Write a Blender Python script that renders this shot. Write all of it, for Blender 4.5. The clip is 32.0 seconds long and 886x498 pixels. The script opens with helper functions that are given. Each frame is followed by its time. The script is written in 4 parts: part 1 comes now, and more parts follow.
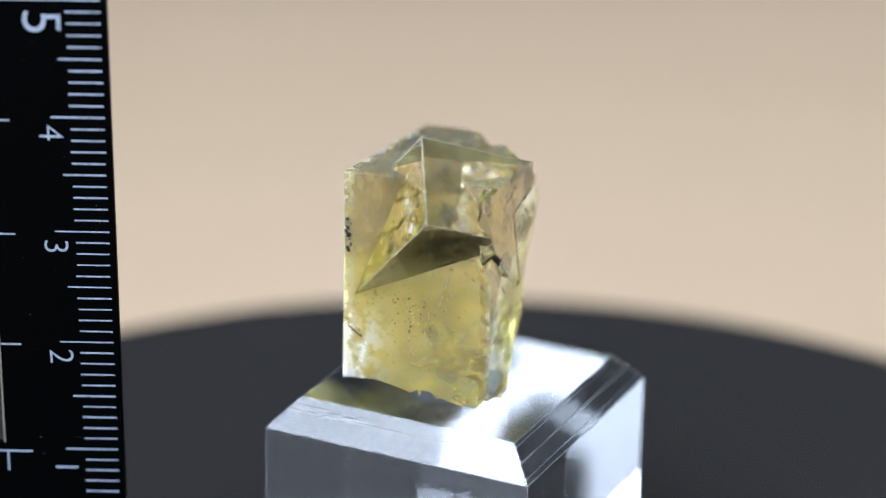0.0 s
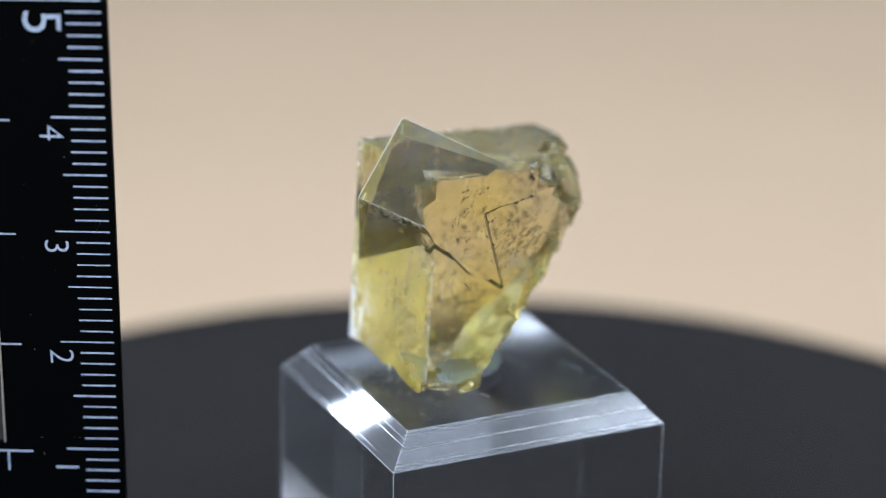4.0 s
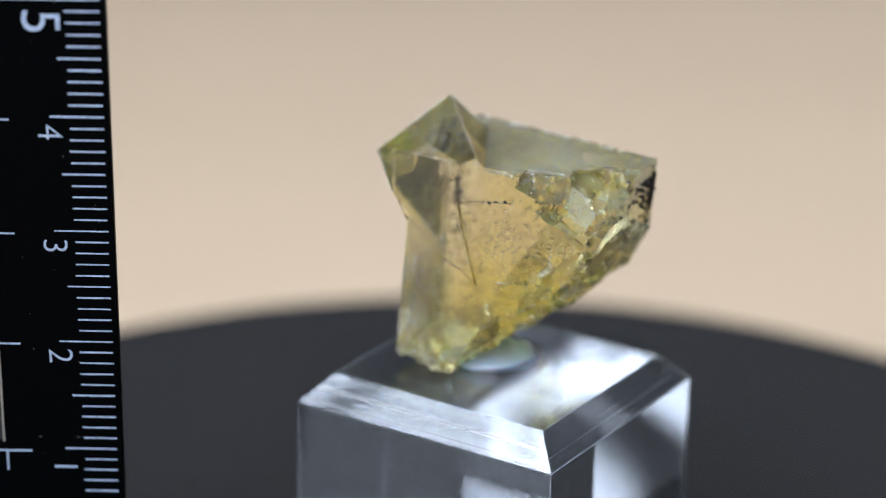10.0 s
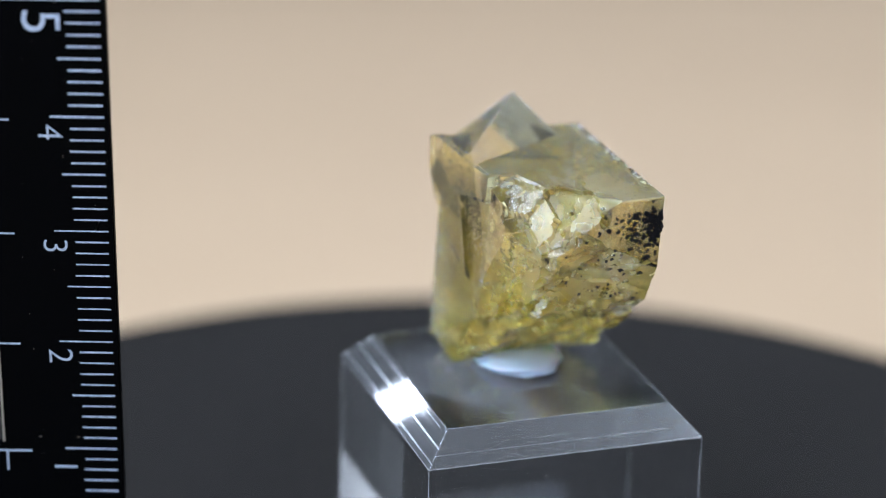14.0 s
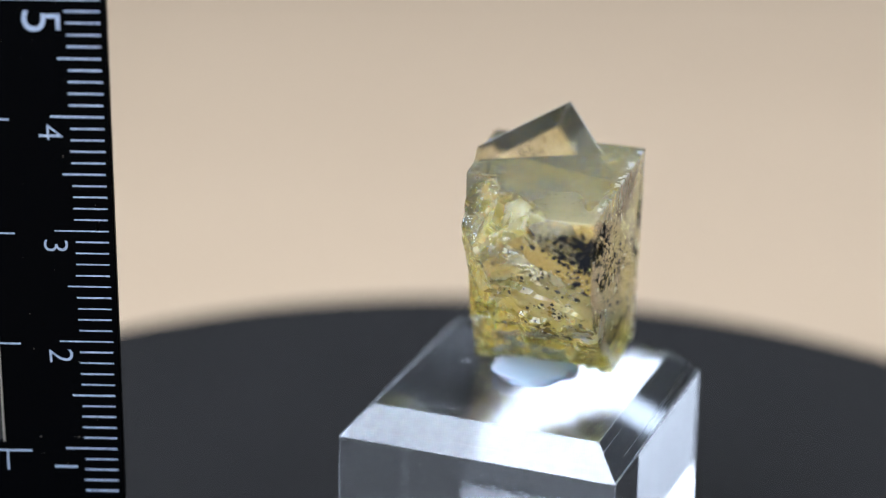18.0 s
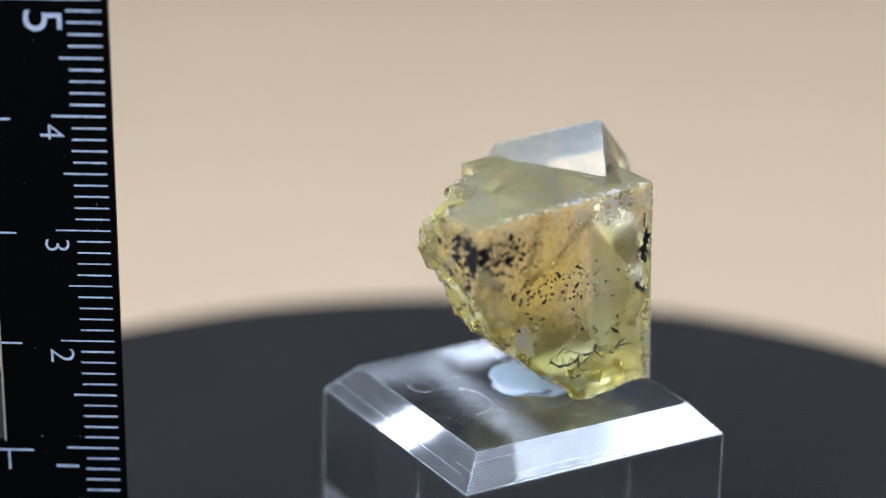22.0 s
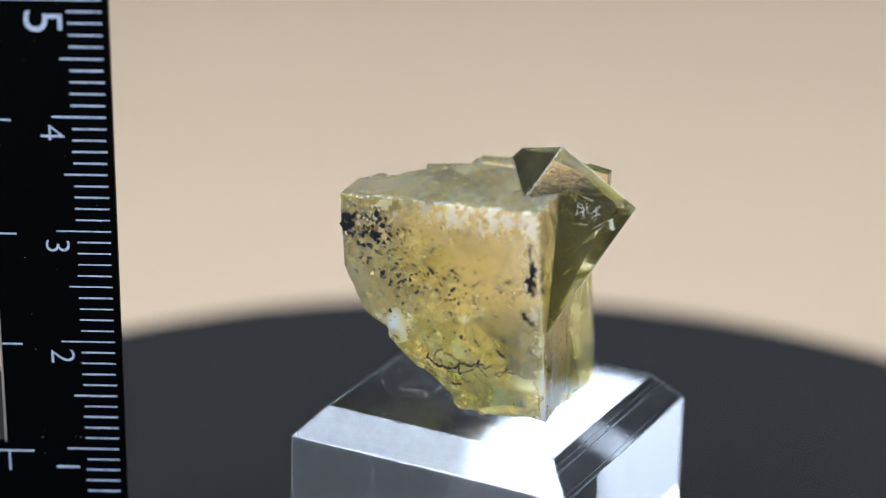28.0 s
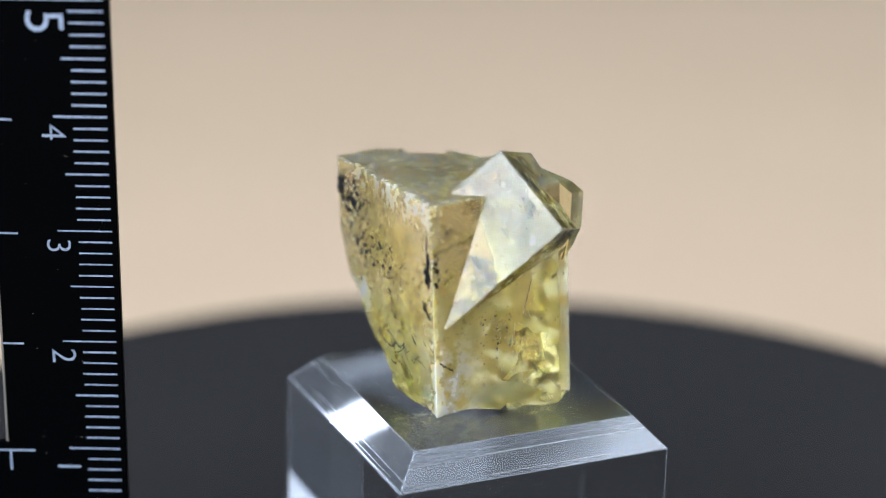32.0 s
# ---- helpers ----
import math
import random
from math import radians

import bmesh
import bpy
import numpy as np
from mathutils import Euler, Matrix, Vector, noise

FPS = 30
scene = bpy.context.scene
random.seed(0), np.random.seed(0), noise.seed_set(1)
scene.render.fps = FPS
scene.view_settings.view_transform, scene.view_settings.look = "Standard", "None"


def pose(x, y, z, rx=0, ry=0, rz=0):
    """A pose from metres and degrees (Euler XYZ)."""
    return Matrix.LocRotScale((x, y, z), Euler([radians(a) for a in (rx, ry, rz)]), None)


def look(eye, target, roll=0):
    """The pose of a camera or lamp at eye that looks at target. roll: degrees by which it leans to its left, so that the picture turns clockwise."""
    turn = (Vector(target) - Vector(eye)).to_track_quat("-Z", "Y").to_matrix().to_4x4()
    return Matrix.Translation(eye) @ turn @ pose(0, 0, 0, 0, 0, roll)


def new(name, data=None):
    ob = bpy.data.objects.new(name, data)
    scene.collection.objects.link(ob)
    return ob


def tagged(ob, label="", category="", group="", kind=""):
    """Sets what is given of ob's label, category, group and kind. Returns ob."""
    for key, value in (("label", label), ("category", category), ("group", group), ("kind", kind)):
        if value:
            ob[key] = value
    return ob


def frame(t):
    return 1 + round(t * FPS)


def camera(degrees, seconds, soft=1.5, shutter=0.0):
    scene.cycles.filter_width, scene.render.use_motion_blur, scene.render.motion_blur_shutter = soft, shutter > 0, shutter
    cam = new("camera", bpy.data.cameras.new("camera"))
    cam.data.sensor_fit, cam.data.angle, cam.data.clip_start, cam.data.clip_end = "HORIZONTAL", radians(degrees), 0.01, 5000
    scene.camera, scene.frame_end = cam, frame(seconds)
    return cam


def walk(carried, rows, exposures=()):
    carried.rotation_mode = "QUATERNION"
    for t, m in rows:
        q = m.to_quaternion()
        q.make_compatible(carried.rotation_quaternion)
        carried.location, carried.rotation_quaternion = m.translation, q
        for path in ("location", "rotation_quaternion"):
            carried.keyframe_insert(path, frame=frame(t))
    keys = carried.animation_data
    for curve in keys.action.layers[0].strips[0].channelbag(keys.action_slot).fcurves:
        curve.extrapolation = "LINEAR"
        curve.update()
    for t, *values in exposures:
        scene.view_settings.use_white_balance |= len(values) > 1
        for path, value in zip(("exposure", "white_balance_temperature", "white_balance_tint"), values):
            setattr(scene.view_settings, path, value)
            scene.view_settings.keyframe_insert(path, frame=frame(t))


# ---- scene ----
from mathutils.bvhtree import BVHTree

CM = 0.01
DURATION = 32.0

# ---- camera: a macro lens on a tripod, standing still ----
cam = camera(19.636, DURATION, soft=1.1)
cam.data.dof.use_dof = True
cam.data.dof.focus_distance = 0.2160
cam.data.dof.aperture_fstop = 12.0


def tripod_pose(drift=0.0, rise=0.0):
    """The pose from the fitted eye, pan, tilt and lean (radians), less a small sag of the tripod head."""
    pan, tilt, lean = -0.0227 - drift / 4530, 0.35758 + rise / 4530, 0.02173
    way = Vector((math.sin(pan) * math.cos(tilt), math.cos(pan) * math.cos(tilt), -math.sin(tilt)))
    right = Vector((math.cos(pan), -math.sin(pan), 0))
    up = right.cross(way)
    r2 = right * math.cos(lean) + up * math.sin(lean)
    u2 = up * math.cos(lean) - right * math.sin(lean)
    m = Matrix((r2, u2, -way)).transposed().to_4x4()
    m.translation = Vector((0, -20.835, 8.9147 + 2.05)) * CM
    return m


SAG = [(0, -0.5, 0), (6, 0.3, 0), (9, -2, 1), (13, -2, 1), (17, -1.5, 1), (20, -1, 1.5), (22.5, 1.5, 2), (25, 0.8, 1), (28, 2, 0.5), (30, 2.6, 0.5), (32, 4.3, 1)]
walk(cam, [(s, tripod_pose(a, c)) for s, a, c in SAG])

# ---- world: a bright hazy sky outside; it enters by the windows ----
world = bpy.data.worlds.new("daylight")
scene.world = world
world.use_nodes = True
wn = world.node_tree
wn.nodes.clear()
sky = wn.nodes.new("ShaderNodeTexSky")
sky.sky_type, sky.sun_disc = "NISHITA", False
sky.sun_elevation, sky.sun_rotation = radians(40), radians(-60)
bg = wn.nodes.new("ShaderNodeBackground")
bg.inputs["Strength"].default_value = 0.12
wout = wn.nodes.new("ShaderNodeOutputWorld")
wn.links.new(sky.outputs[0], bg.inputs[0])
wn.links.new(bg.outputs[0], wout.inputs[0])


def window_light(centre, into, across, tall, radiance, color):
    """The sky's light in a window's opening; radiance is the brightness of that sky."""
    data = bpy.data.lights.new("window_light", "AREA")
    data.shape, data.size, data.size_y = "RECTANGLE", across, tall
    data.energy = radiance * math.pi * across * tall
    data.color = color
    ob = new("window_light", data)
    ob.matrix_world = look(centre, Vector(centre) + Vector(into))
    return ob


# room: x from left to right wall, y from the wall behind the camera to the back wall, z from floor to ceiling
X0, X1, Y0, Y1, Z0, Z1 = -0.42, 1.25, -2.0, 0.95, -0.78, 2.62
SKY_LEFT, SKY_BACK, SKY_REAR = (0.80, 0.93, 1.14), (0.95, 0.98, 1.04), (0.80, 0.93, 1.14)
# openings: wall, from, to, sill height, head height, radiance, colour
OPENINGS = [
    ("left", -1.50, 0.12, 0.125, 1.55, 11.4, SKY_LEFT),
    ("left upper", -1.50, 0.12, 1.55, 2.50, 13.3, SKY_LEFT),
    ("back", -0.40, 0.03, 1.30, 2.20, 11.0, SKY_BACK),
    ("right", -1.70, -1.05, 0.82, 1.75, 1.3, SKY_REAR),
    ("right", -0.95, -0.10, 1.35, 2.20, 1.8, SKY_REAR),
    ("right", 0.00, 0.50, 0.80, 1.15, 3.6, SKY_REAR),
    ("rear", -0.30, 1.00, 1.40, 2.35, 4.2, SKY_REAR),
]
for wall, lo, hi, sill, head, rad, tone in OPENINGS:
    mid, zc = (lo + hi) / 2, (sill + head) / 2
    if wall == "back":
        window_light((mid, Y1 + 0.1, zc), (0, -1, 0), hi - lo, head - sill, rad, tone)
    elif wall == "rear":
        window_light((mid, Y0 - 0.1, zc), (0, 1, 0), hi - lo, head - sill, rad, tone)
    elif wall == "right":
        window_light((X1 + 0.1, mid, zc), (-1, 0, 0), hi - lo, head - sill, rad, tone)
    else:
        window_light((X0 - 0.1, mid, zc), (1, 0, 0), hi - lo, head - sill, rad, tone)

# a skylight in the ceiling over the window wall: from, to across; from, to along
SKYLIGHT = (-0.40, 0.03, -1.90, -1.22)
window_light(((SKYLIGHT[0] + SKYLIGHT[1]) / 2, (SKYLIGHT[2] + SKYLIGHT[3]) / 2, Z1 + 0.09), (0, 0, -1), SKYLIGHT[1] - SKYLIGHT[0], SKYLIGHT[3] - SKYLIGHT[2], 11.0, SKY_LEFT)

# ---- materials ----


def material(name, color=(0.5, 0.5, 0.5), rough=0.5, **sockets):
    """A node material with a Principled BSDF; returns the material, its node tree and the shader."""
    m = bpy.data.materials.new(name)
    m.use_nodes = True
    t = m.node_tree
    b = t.nodes["Principled BSDF"]
    b.inputs["Base Color"].default_value = (*color, 1)
    b.inputs["Roughness"].default_value = rough
    for key, value in sockets.items():
        b.inputs[key.replace("_", " ")].default_value = value
    return m, t, b


def texture(t, kind, scale, detail=4.0, stretch=None):
    """A noise-like texture in object space, whose scale counts features per metre."""
    co = t.nodes.new("ShaderNodeTexCoord")
    n = t.nodes.new(kind)
    n.inputs["Scale"].default_value = scale
    if "Detail" in n.inputs:
        n.inputs["Detail"].default_value = detail
    if stretch:
        mp = t.nodes.new("ShaderNodeMapping")
        mp.inputs["Scale"].default_value = stretch
        t.links.new(co.outputs["Object"], mp.inputs[0])
        t.links.new(mp.outputs[0], n.inputs["Vector"])
    else:
        t.links.new(co.outputs["Object"], n.inputs["Vector"])
    return n


def ramp(t, source, stops):
    r = t.nodes.new("ShaderNodeValToRGB")
    e = r.color_ramp.elements
    while len(e) < len(stops):
        e.new(0.5)
    for el, (pos, col) in zip(e, stops):
        el.position, el.color = pos, (*col, 1)
    t.links.new(source, r.inputs[0])
    return r


def bump(t, b, height, strength, distance):
    n = t.nodes.new("ShaderNodeBump")
    n.inputs["Strength"].default_value = strength
    n.inputs["Distance"].default_value = distance
    t.links.new(height, n.inputs["Height"])
    t.links.new(n.outputs[0], b.inputs["Normal"])
    return n


# clear acrylic of the stand
ACRYLIC, t, b = material("clear_acrylic", (0.97, 0.98, 1.0), 0.02, IOR=1.49, Transmission_Weight=1.0)
n = texture(t, "ShaderNodeTexNoise", 900, 5)
r = ramp(t, n.outputs[0], [(0.40, (0.008, 0.008, 0.008)), (0.8, (0.06, 0.06, 0.06))])
t.links.new(r.outputs[0], b.inputs["Roughness"])

# its handled top face, a little smudged
SMUDGED, t, b = material("smudged_acrylic", (0.95, 0.965, 0.99), 0.15, IOR=1.49, Transmission_Weight=1.0)
n = texture(t, "ShaderNodeTexNoise", 160, 5)
r = ramp(t, n.outputs[0], [(0.35, (0.08, 0.08, 0.08)), (0.7, (0.22, 0.22, 0.22))])
t.links.new(r.outputs[0], b.inputs["Roughness"])

# machined bevels with saw marks along each edge
def sawn_acrylic(name, turn):
    m, t, b = material(name, (0.96, 0.98, 1.0), 0.1, IOR=1.49, Transmission_Weight=0.96)
    co = t.nodes.new("ShaderNodeTexCoord")
    mp = t.nodes.new("ShaderNodeMapping")
    mp.vector_type = "TEXTURE"
    mp.inputs["Rotation"].default_value = (0, 0, turn)
    st = t.nodes.new("ShaderNodeMapping")
    st.inputs["Scale"].default_value = (0.03, 16, 16)
    n = t.nodes.new("ShaderNodeTexNoise")
    n.inputs["Scale"].default_value, n.inputs["Detail"].default_value = 260, 3
    t.links.new(co.outputs["Object"], mp.inputs[0])
    t.links.new(mp.outputs[0], st.inputs[0])
    t.links.new(st.outputs[0], n.inputs["Vector"])
    cuts = ramp(t, n.outputs[0], [(0.30, (0.0, 0.0, 0.0)), (0.40, (1.0, 1.0, 1.0))])
    bump(t, b, cuts.outputs[0], 0.08, 0.00010)
    r = ramp(t, n.outputs[0], [(0.32, (0.45, 0.45, 0.45)), (0.42, (0.10, 0.10, 0.10))])
    t.links.new(r.outputs[0], b.inputs["Roughness"])
    return m


BEVELS = [sawn_acrylic("sawn_acrylic_%s" % k, 5.07462 - math.pi / 4 + q) for k, q in (("long", 0.0), ("cross", math.pi / 2))]

# pale acrylic of the strips that paint the highlights on the block's edges
ACRYLIC_HIGHLIGHT, t, b = material("acrylic_edge_highlight", (0.92, 0.95, 1.0), 0.2, IOR=1.49, Transmission_Weight=0.8)
n = texture(t, "ShaderNodeTexNoise", 2000, 3)
bump(t, b, n.outputs[0], 0.3, 0.0001)

LINT, t, b = material("pale_lint", (0.7, 0.72, 0.75), 0.7)

# fluorite. The specimen's own directions: u along the long faces, v across, n up (centimetres)
U, V, N = Vector((0.303, 0.951, -0.061)), Vector((0.953, -0.302, 0.022)), Vector((-0.003, 0.065, 0.998))
CORNER = Vector((-1.213, -0.383, 1.941 + 2.05))
LEN, WID, TALL = 1.79, 1.222, 2.05
PLATE = 1.265  # how far the raised plate on the clear long face reaches


def measure_along(t, axis):
    """A socket with the distance along an axis of the specimen, in centimetres."""
    co = t.nodes.new("ShaderNodeTexCoord")
    dot = t.nodes.new("ShaderNodeVectorMath")
    dot.operation = "DOT_PRODUCT"
    dot.inputs[1].default_value = axis * 100
    t.links.new(co.outputs["Object"], dot.inputs[0])
    sub = t.nodes.new("ShaderNodeMath")
    sub.operation = "SUBTRACT"
    sub.inputs[1].default_value = axis.dot(CORNER)
    t.links.new(dot.outputs["Value"], sub.inputs[0])
    return sub.outputs[0]


def math_node(t, op, a, b=0.0, c=0.0):
    n = t.nodes.new("ShaderNodeMath")
    n.operation = op
    for i, x in enumerate((a, b, c)):
        if isinstance(x, (int, float)):
            n.inputs[i].default_value = x
        else:
            t.links.new(x, n.inputs[i])
    return n.outputs[0]


def fade(t, value, full, none):
    """1 where value is at full, 0 where it is at none, smooth between."""
    n = t.nodes.new("ShaderNodeMapRange")
    n.interpolation_type = "SMOOTHSTEP"
    n.inputs["From Min"].default_value, n.inputs["From Max"].default_value = none, full
    t.links.new(value, n.inputs["Value"])
    return n.outputs[0]


def blend(t, fac, a, b):
    n = t.nodes.new("ShaderNodeMix")
    n.data_type = "RGBA"
    t.links.new(fac, n.inputs[0])
    for sock, x in ((n.inputs[6], a), (n.inputs[7], b)):
        if isinstance(x, tuple):
            sock.default_value = (*x, 1)
        else:
            t.links.new(x, sock)
    return n.outputs[2]


def fluorite(name, rough_lo, rough_hi, relief, haze, colors, frost, striae=None, body=(0.42, 0.38, 0.25)):
    m, t, b = material(name, colors[0], 0.05, IOR=1.434, Transmission_Weight=1.0)
    milk = t.nodes.new("ShaderNodeBsdfPrincipled")
    for key, value in (("IOR", 1.434), ("Subsurface Weight", 1.0), ("Subsurface Radius", (1.0, 0.8, 0.35)), ("Subsurface Scale", 0.004)):
        milk.inputs[key].default_value = value
    wide = texture(t, "ShaderNodeTexNoise", 110, 3)
    fine = texture(t, "ShaderNodeTexNoise", 900, 6)
    tone = ramp(t, wide.outputs[0], [(0.36, colors[0]), (0.5, colors[1]), (0.64, colors[2])]).outputs[0]
    u, v, n = (measure_along(t, ax) for ax in (U, V, N))
    wob = math_node(t, "MULTIPLY_ADD", fine.outputs[0], 0.3, -0.15)
    # the zone along the sharp upright edge is nearly colourless
    clear = math_node(t, "MULTIPLY", fade(t, math_node(t, "ADD", u, wob), 0.12, 0.5), math_node(t, "MULTIPLY", fade(t, v, WID - 0.01, WID - 0.06), fade(t, n, -0.7, -0.4)))
    tone = blend(t, clear, tone, (0.93, 0.905, 0.82))
    # the lower end is a purer lemon yellow
    lemon = math_node(t, "MULTIPLY", fade(t, math_node(t, "MULTIPLY_ADD", wob, 1.5, n), -1.25, -0.8), math_node(t, "MULTIPLY", fade(t, u, 0.5, 0.2), 0.75))
    tone = blend(t, lemon, tone, (0.82, 0.745, 0.20))
    # the short face is milky yellow below
    short = math_node(t, "MULTIPLY", fade(t, u, 0.003, 0.02), math_node(t, "MULTIPLY", fade(t, math_node(t, "ADD", n, wob), -0.9, -0.45), fade(t, v, 1.10, 1.2)))
    tone = blend(t, math_node(t, "MULTIPLY", short, 0.8), tone, (0.86, 0.735, 0.22))
    # and the speckled face is paler beside the sharp upright edge
    tone = blend(t, math_node(t, "MULTIPLY", fade(t, math_node(t, "ADD", u, wob), 0.08, 0.36), math_node(t, "MULTIPLY", fade(t, v, -0.04, 0.03), 0.7)), tone, (0.88, 0.85, 0.64))
    # a paler zone high on the clear long face
    upper = math_node(t, "MULTIPLY", math_node(t, "MULTIPLY", fade(t, math_node(t, "ADD", n, wob), -0.25, -1.0), fade(t, v, 1.1, 0.6)), 0.8)
    tone = blend(t, upper, tone, (0.92, 0.86, 0.65))
    # greyer zones: the top face, a painted reflection, and the end by the far upright edge
    top_grey = fade(t, n, -0.006, -0.03)
    grey = math_node(t, "MAXIMUM", math_node(t, "MULTIPLY", top_grey, 0.8), math_node(t, "MULTIPLY", fade(t, math_node(t, "ADD", u, wob), 1.75, 1.25), 0.6))
    tone = blend(t, grey, tone, (0.83, 0.75, 0.56))
    # etched white crust along the top edge and the near upright edge of the speckled face
    low = math_node(t, "ADD", v, math_node(t, "MULTIPLY", u, -0.056))
    on_face = fade(t, low, -0.09, 0.02)
    speck = texture(t, "ShaderNodeTexNoise", 1500, 7)
    patch = math_node(t, "MULTIPLY", fade(t, speck.outputs[0], 0.60, 0.42), fade(t, wide.outputs[0], 0.58, 0.34))
    top_rim = fade(t, math_node(t, "MULTIPLY_ADD", wide.outputs[0], 0.3, n), 0.12, -0.14)
    side_rim = math_node(t, "MULTIPLY", fade(t, math_node(t, "MULTIPLY_ADD", wide.outputs[0], -0.4, u), -0.2, 0.03), 0.2)
    rims = math_node(t, "MULTIPLY", math_node(t, "MAXIMUM", top_rim, side_rim), patch)
    rims = math_node(t, "MULTIPLY", rims, fade(t, u, 1.35, 1.65))
    # a white cloudy patch low on the short face
    low_patch = math_node(t, "MULTIPLY", fade(t, n, -1.5, -0.95), math_node(t, "MULTIPLY", fade(t, math_node(t, "ADD", v, wob), 0.05, 0.5), fade(t, u, 0.02, 0.06)))
    low_patch = math_node(t, "MULTIPLY", low_patch, math_node(t, "MULTIPLY", fade(t, fine.outputs[0], 0.62, 0.36), 0.95))
    crust = math_node(t, "MULTIPLY", math_node(t, "MAXIMUM", math_node(t, "MULTIPLY", on_face, rims), low_patch), frost)
    # brown flecks
    fleck = texture(t, "ShaderNodeTexNoise", 2100, 3)
    tone = blend(t, math_node(t, "MULTIPLY", fade(t, fleck.outputs[0], 0.72, 0.60), 0.75), tone, (0.40, 0.31, 0.12))
    # a chalky white chip at the lower far edge
    chip = None
    for val, mid in ((u, 1.33), (n, -1.12), (v, 0.06)):
        sq = math_node(t, "POWER", math_node(t, "SUBTRACT", val, mid), 2.0)
        chip = sq if chip is None else math_node(t, "ADD", chip, sq)
    chip = math_node(t, "MULTIPLY", fade(t, math_node(t, "MULTIPLY_ADD", wob, 0.6, chip), -0.02, 0.05), 1.0)
    crust = math_node(t, "MAXIMUM", crust, chip)
    tone = blend(t, crust, tone, (0.84, 0.84, 0.86))
    t.links.new(tone, b.inputs["Base Color"])
    # the milky part of the body is browner than the clear part
    brown = t.nodes.new("ShaderNodeMix")
    brown.data_type, brown.blend_type = "RGBA", "MULTIPLY"
    brown.inputs[0].default_value = 1.0
    t.links.new(tone, brown.inputs[6])
    t.links.new(blend(t, math_node(t, "MAXIMUM", crust, math_node(t, "MULTIPLY", top_grey, 0.5)), body, (0.54, 0.55, 0.58)), brown.inputs[7])
    t.links.new(brown.outputs[2], milk.inputs["Base Color"])
    clouds = fade(t, wide.outputs[0], 0.75, 0.35)
    h = math_node(t, "MULTIPLY", math_node(t, "MULTIPLY_ADD", clouds, haze, haze * 0.4), math_node(t, "SUBTRACT", 1.0, math_node(t, "MAXIMUM", clear, math_node(t, "MULTIPLY", fade(t, v, 1.19, 1.0), 0.75))))
    h = math_node(t, "MULTIPLY_ADD", math_node(t, "MULTIPLY", on_face, fade(t, fine.outputs[0], 0.62, 0.40)), 0.16 * frost, h)
    h = math_node(t, "MULTIPLY_ADD", math_node(t, "MULTIPLY", short, fade(t, wide.outputs[0], 0.62, 0.32)), haze * 2.6, h)
    h = math_node(t, "MULTIPLY_ADD", clear, min(0.10, haze * 1.0), h)
    h = math_node(t, "MINIMUM", math_node(t, "MULTIPLY_ADD", top_grey, haze * 0.6, math_node(t, "MULTIPLY_ADD", crust, 0.42, h)), 1.0)
    both = t.nodes.new("ShaderNodeMixShader")
    t.links.new(h, both.inputs[0])
    t.links.new(b.outputs[0], both.inputs[1])
    t.links.new(milk.outputs[0], both.inputs[2])
    t.links.new(both.outputs[0], t.nodes["Material Output"].inputs["Surface"])
    r2 = ramp(t, fine.outputs[0], [(0.4, (rough_lo,) * 3), (0.7, (rough_hi,) * 3)])
    rr = math_node(t, "MULTIPLY_ADD", on_face, 0.22 * frost, math_node(t, "MULTIPLY", r2.outputs[0], 1.0))
    gloss = math_node(t, "MULTIPLY_ADD", crust, 0.3, rr)
    for shader in (b, milk):
        t.links.new(gloss, shader.inputs["Roughness"])
    pit = texture(t, "ShaderNodeTexNoise", 2400, 2)
    pits = ramp(t, pit.outputs[0], [(0.34, (0.0, 0.0, 0.0)), (0.44, (0.6, 0.6, 0.6))]).outputs[0]
    height = math_node(t, "ADD", fine.outputs[0], pits)
    if striae:
        # growth lines side by side along one edge of the twin
        line = measure_along(t, striae)
        st = t.nodes.new("ShaderNodeTexNoise")
        st.noise_dimensions = "1D"
        st.inputs["Scale"].default_value, st.inputs["Detail"].default_value = 55, 3
        t.links.new(math_node(t, "MULTIPLY_ADD", wide.outputs[0], 0.06, line), st.inputs["W"])
        height = st.outputs[0]
    relief_node = bump(t, b, height, relief, 0.0003)
    t.links.new(relief_node.outputs[0], milk.inputs["Normal"])
    return m


# the twin cube: its apex and its three edges (centimetres)
TWIN_A = Vector((-0.657, -0.526, 2.3144 + 2.05))
T1 = Vector((0.08785, -0.7572, -0.64725)).normalized()
T2 = Vector((-0.4765, 0.5327, -0.6994))
T2 = (T2 - T1 * T2.dot(T1)).normalized()
T3 = Vector((0.8515, 0.38, -0.3613))
T3 = (T3 - T1 * T3.dot(T1) - T2 * T3.dot(T2)).normalized()
TWIN_SIZE = (0.838, 1.38, 1.22)

AMBER, LEMON, PALE = (0.74, 0.615, 0.23), (0.75, 0.62, 0.11), (0.79, 0.665, 0.35)
TWIN_TONES = ((0.77, 0.685, 0.22), (0.79, 0.715, 0.31), (0.78, 0.675, 0.16))
FLUORITE = fluorite("fluorite", 0.01, 0.12, 0.05, 0.16, (LEMON, AMBER, PALE), 0.75)
FLUORITE_TWIN = fluorite("fluorite_twin", 0.0, 0.04, 0.02, 0.05, TWIN_TONES, 0.0)
FLUORITE_STRIATED = fluorite("fluorite_striated", 0.0, 0.04, 0.10, 0.01, TWIN_TONES, 0.0, T3)
FLUORITE_BROKEN = fluorite("fluorite_broken", 0.12, 0.36, 0.16, 0.34, ((0.84, 0.73, 0.28), (0.84, 0.75, 0.24), (0.87, 0.78, 0.39)), 0.0, body=(0.57, 0.525, 0.37))

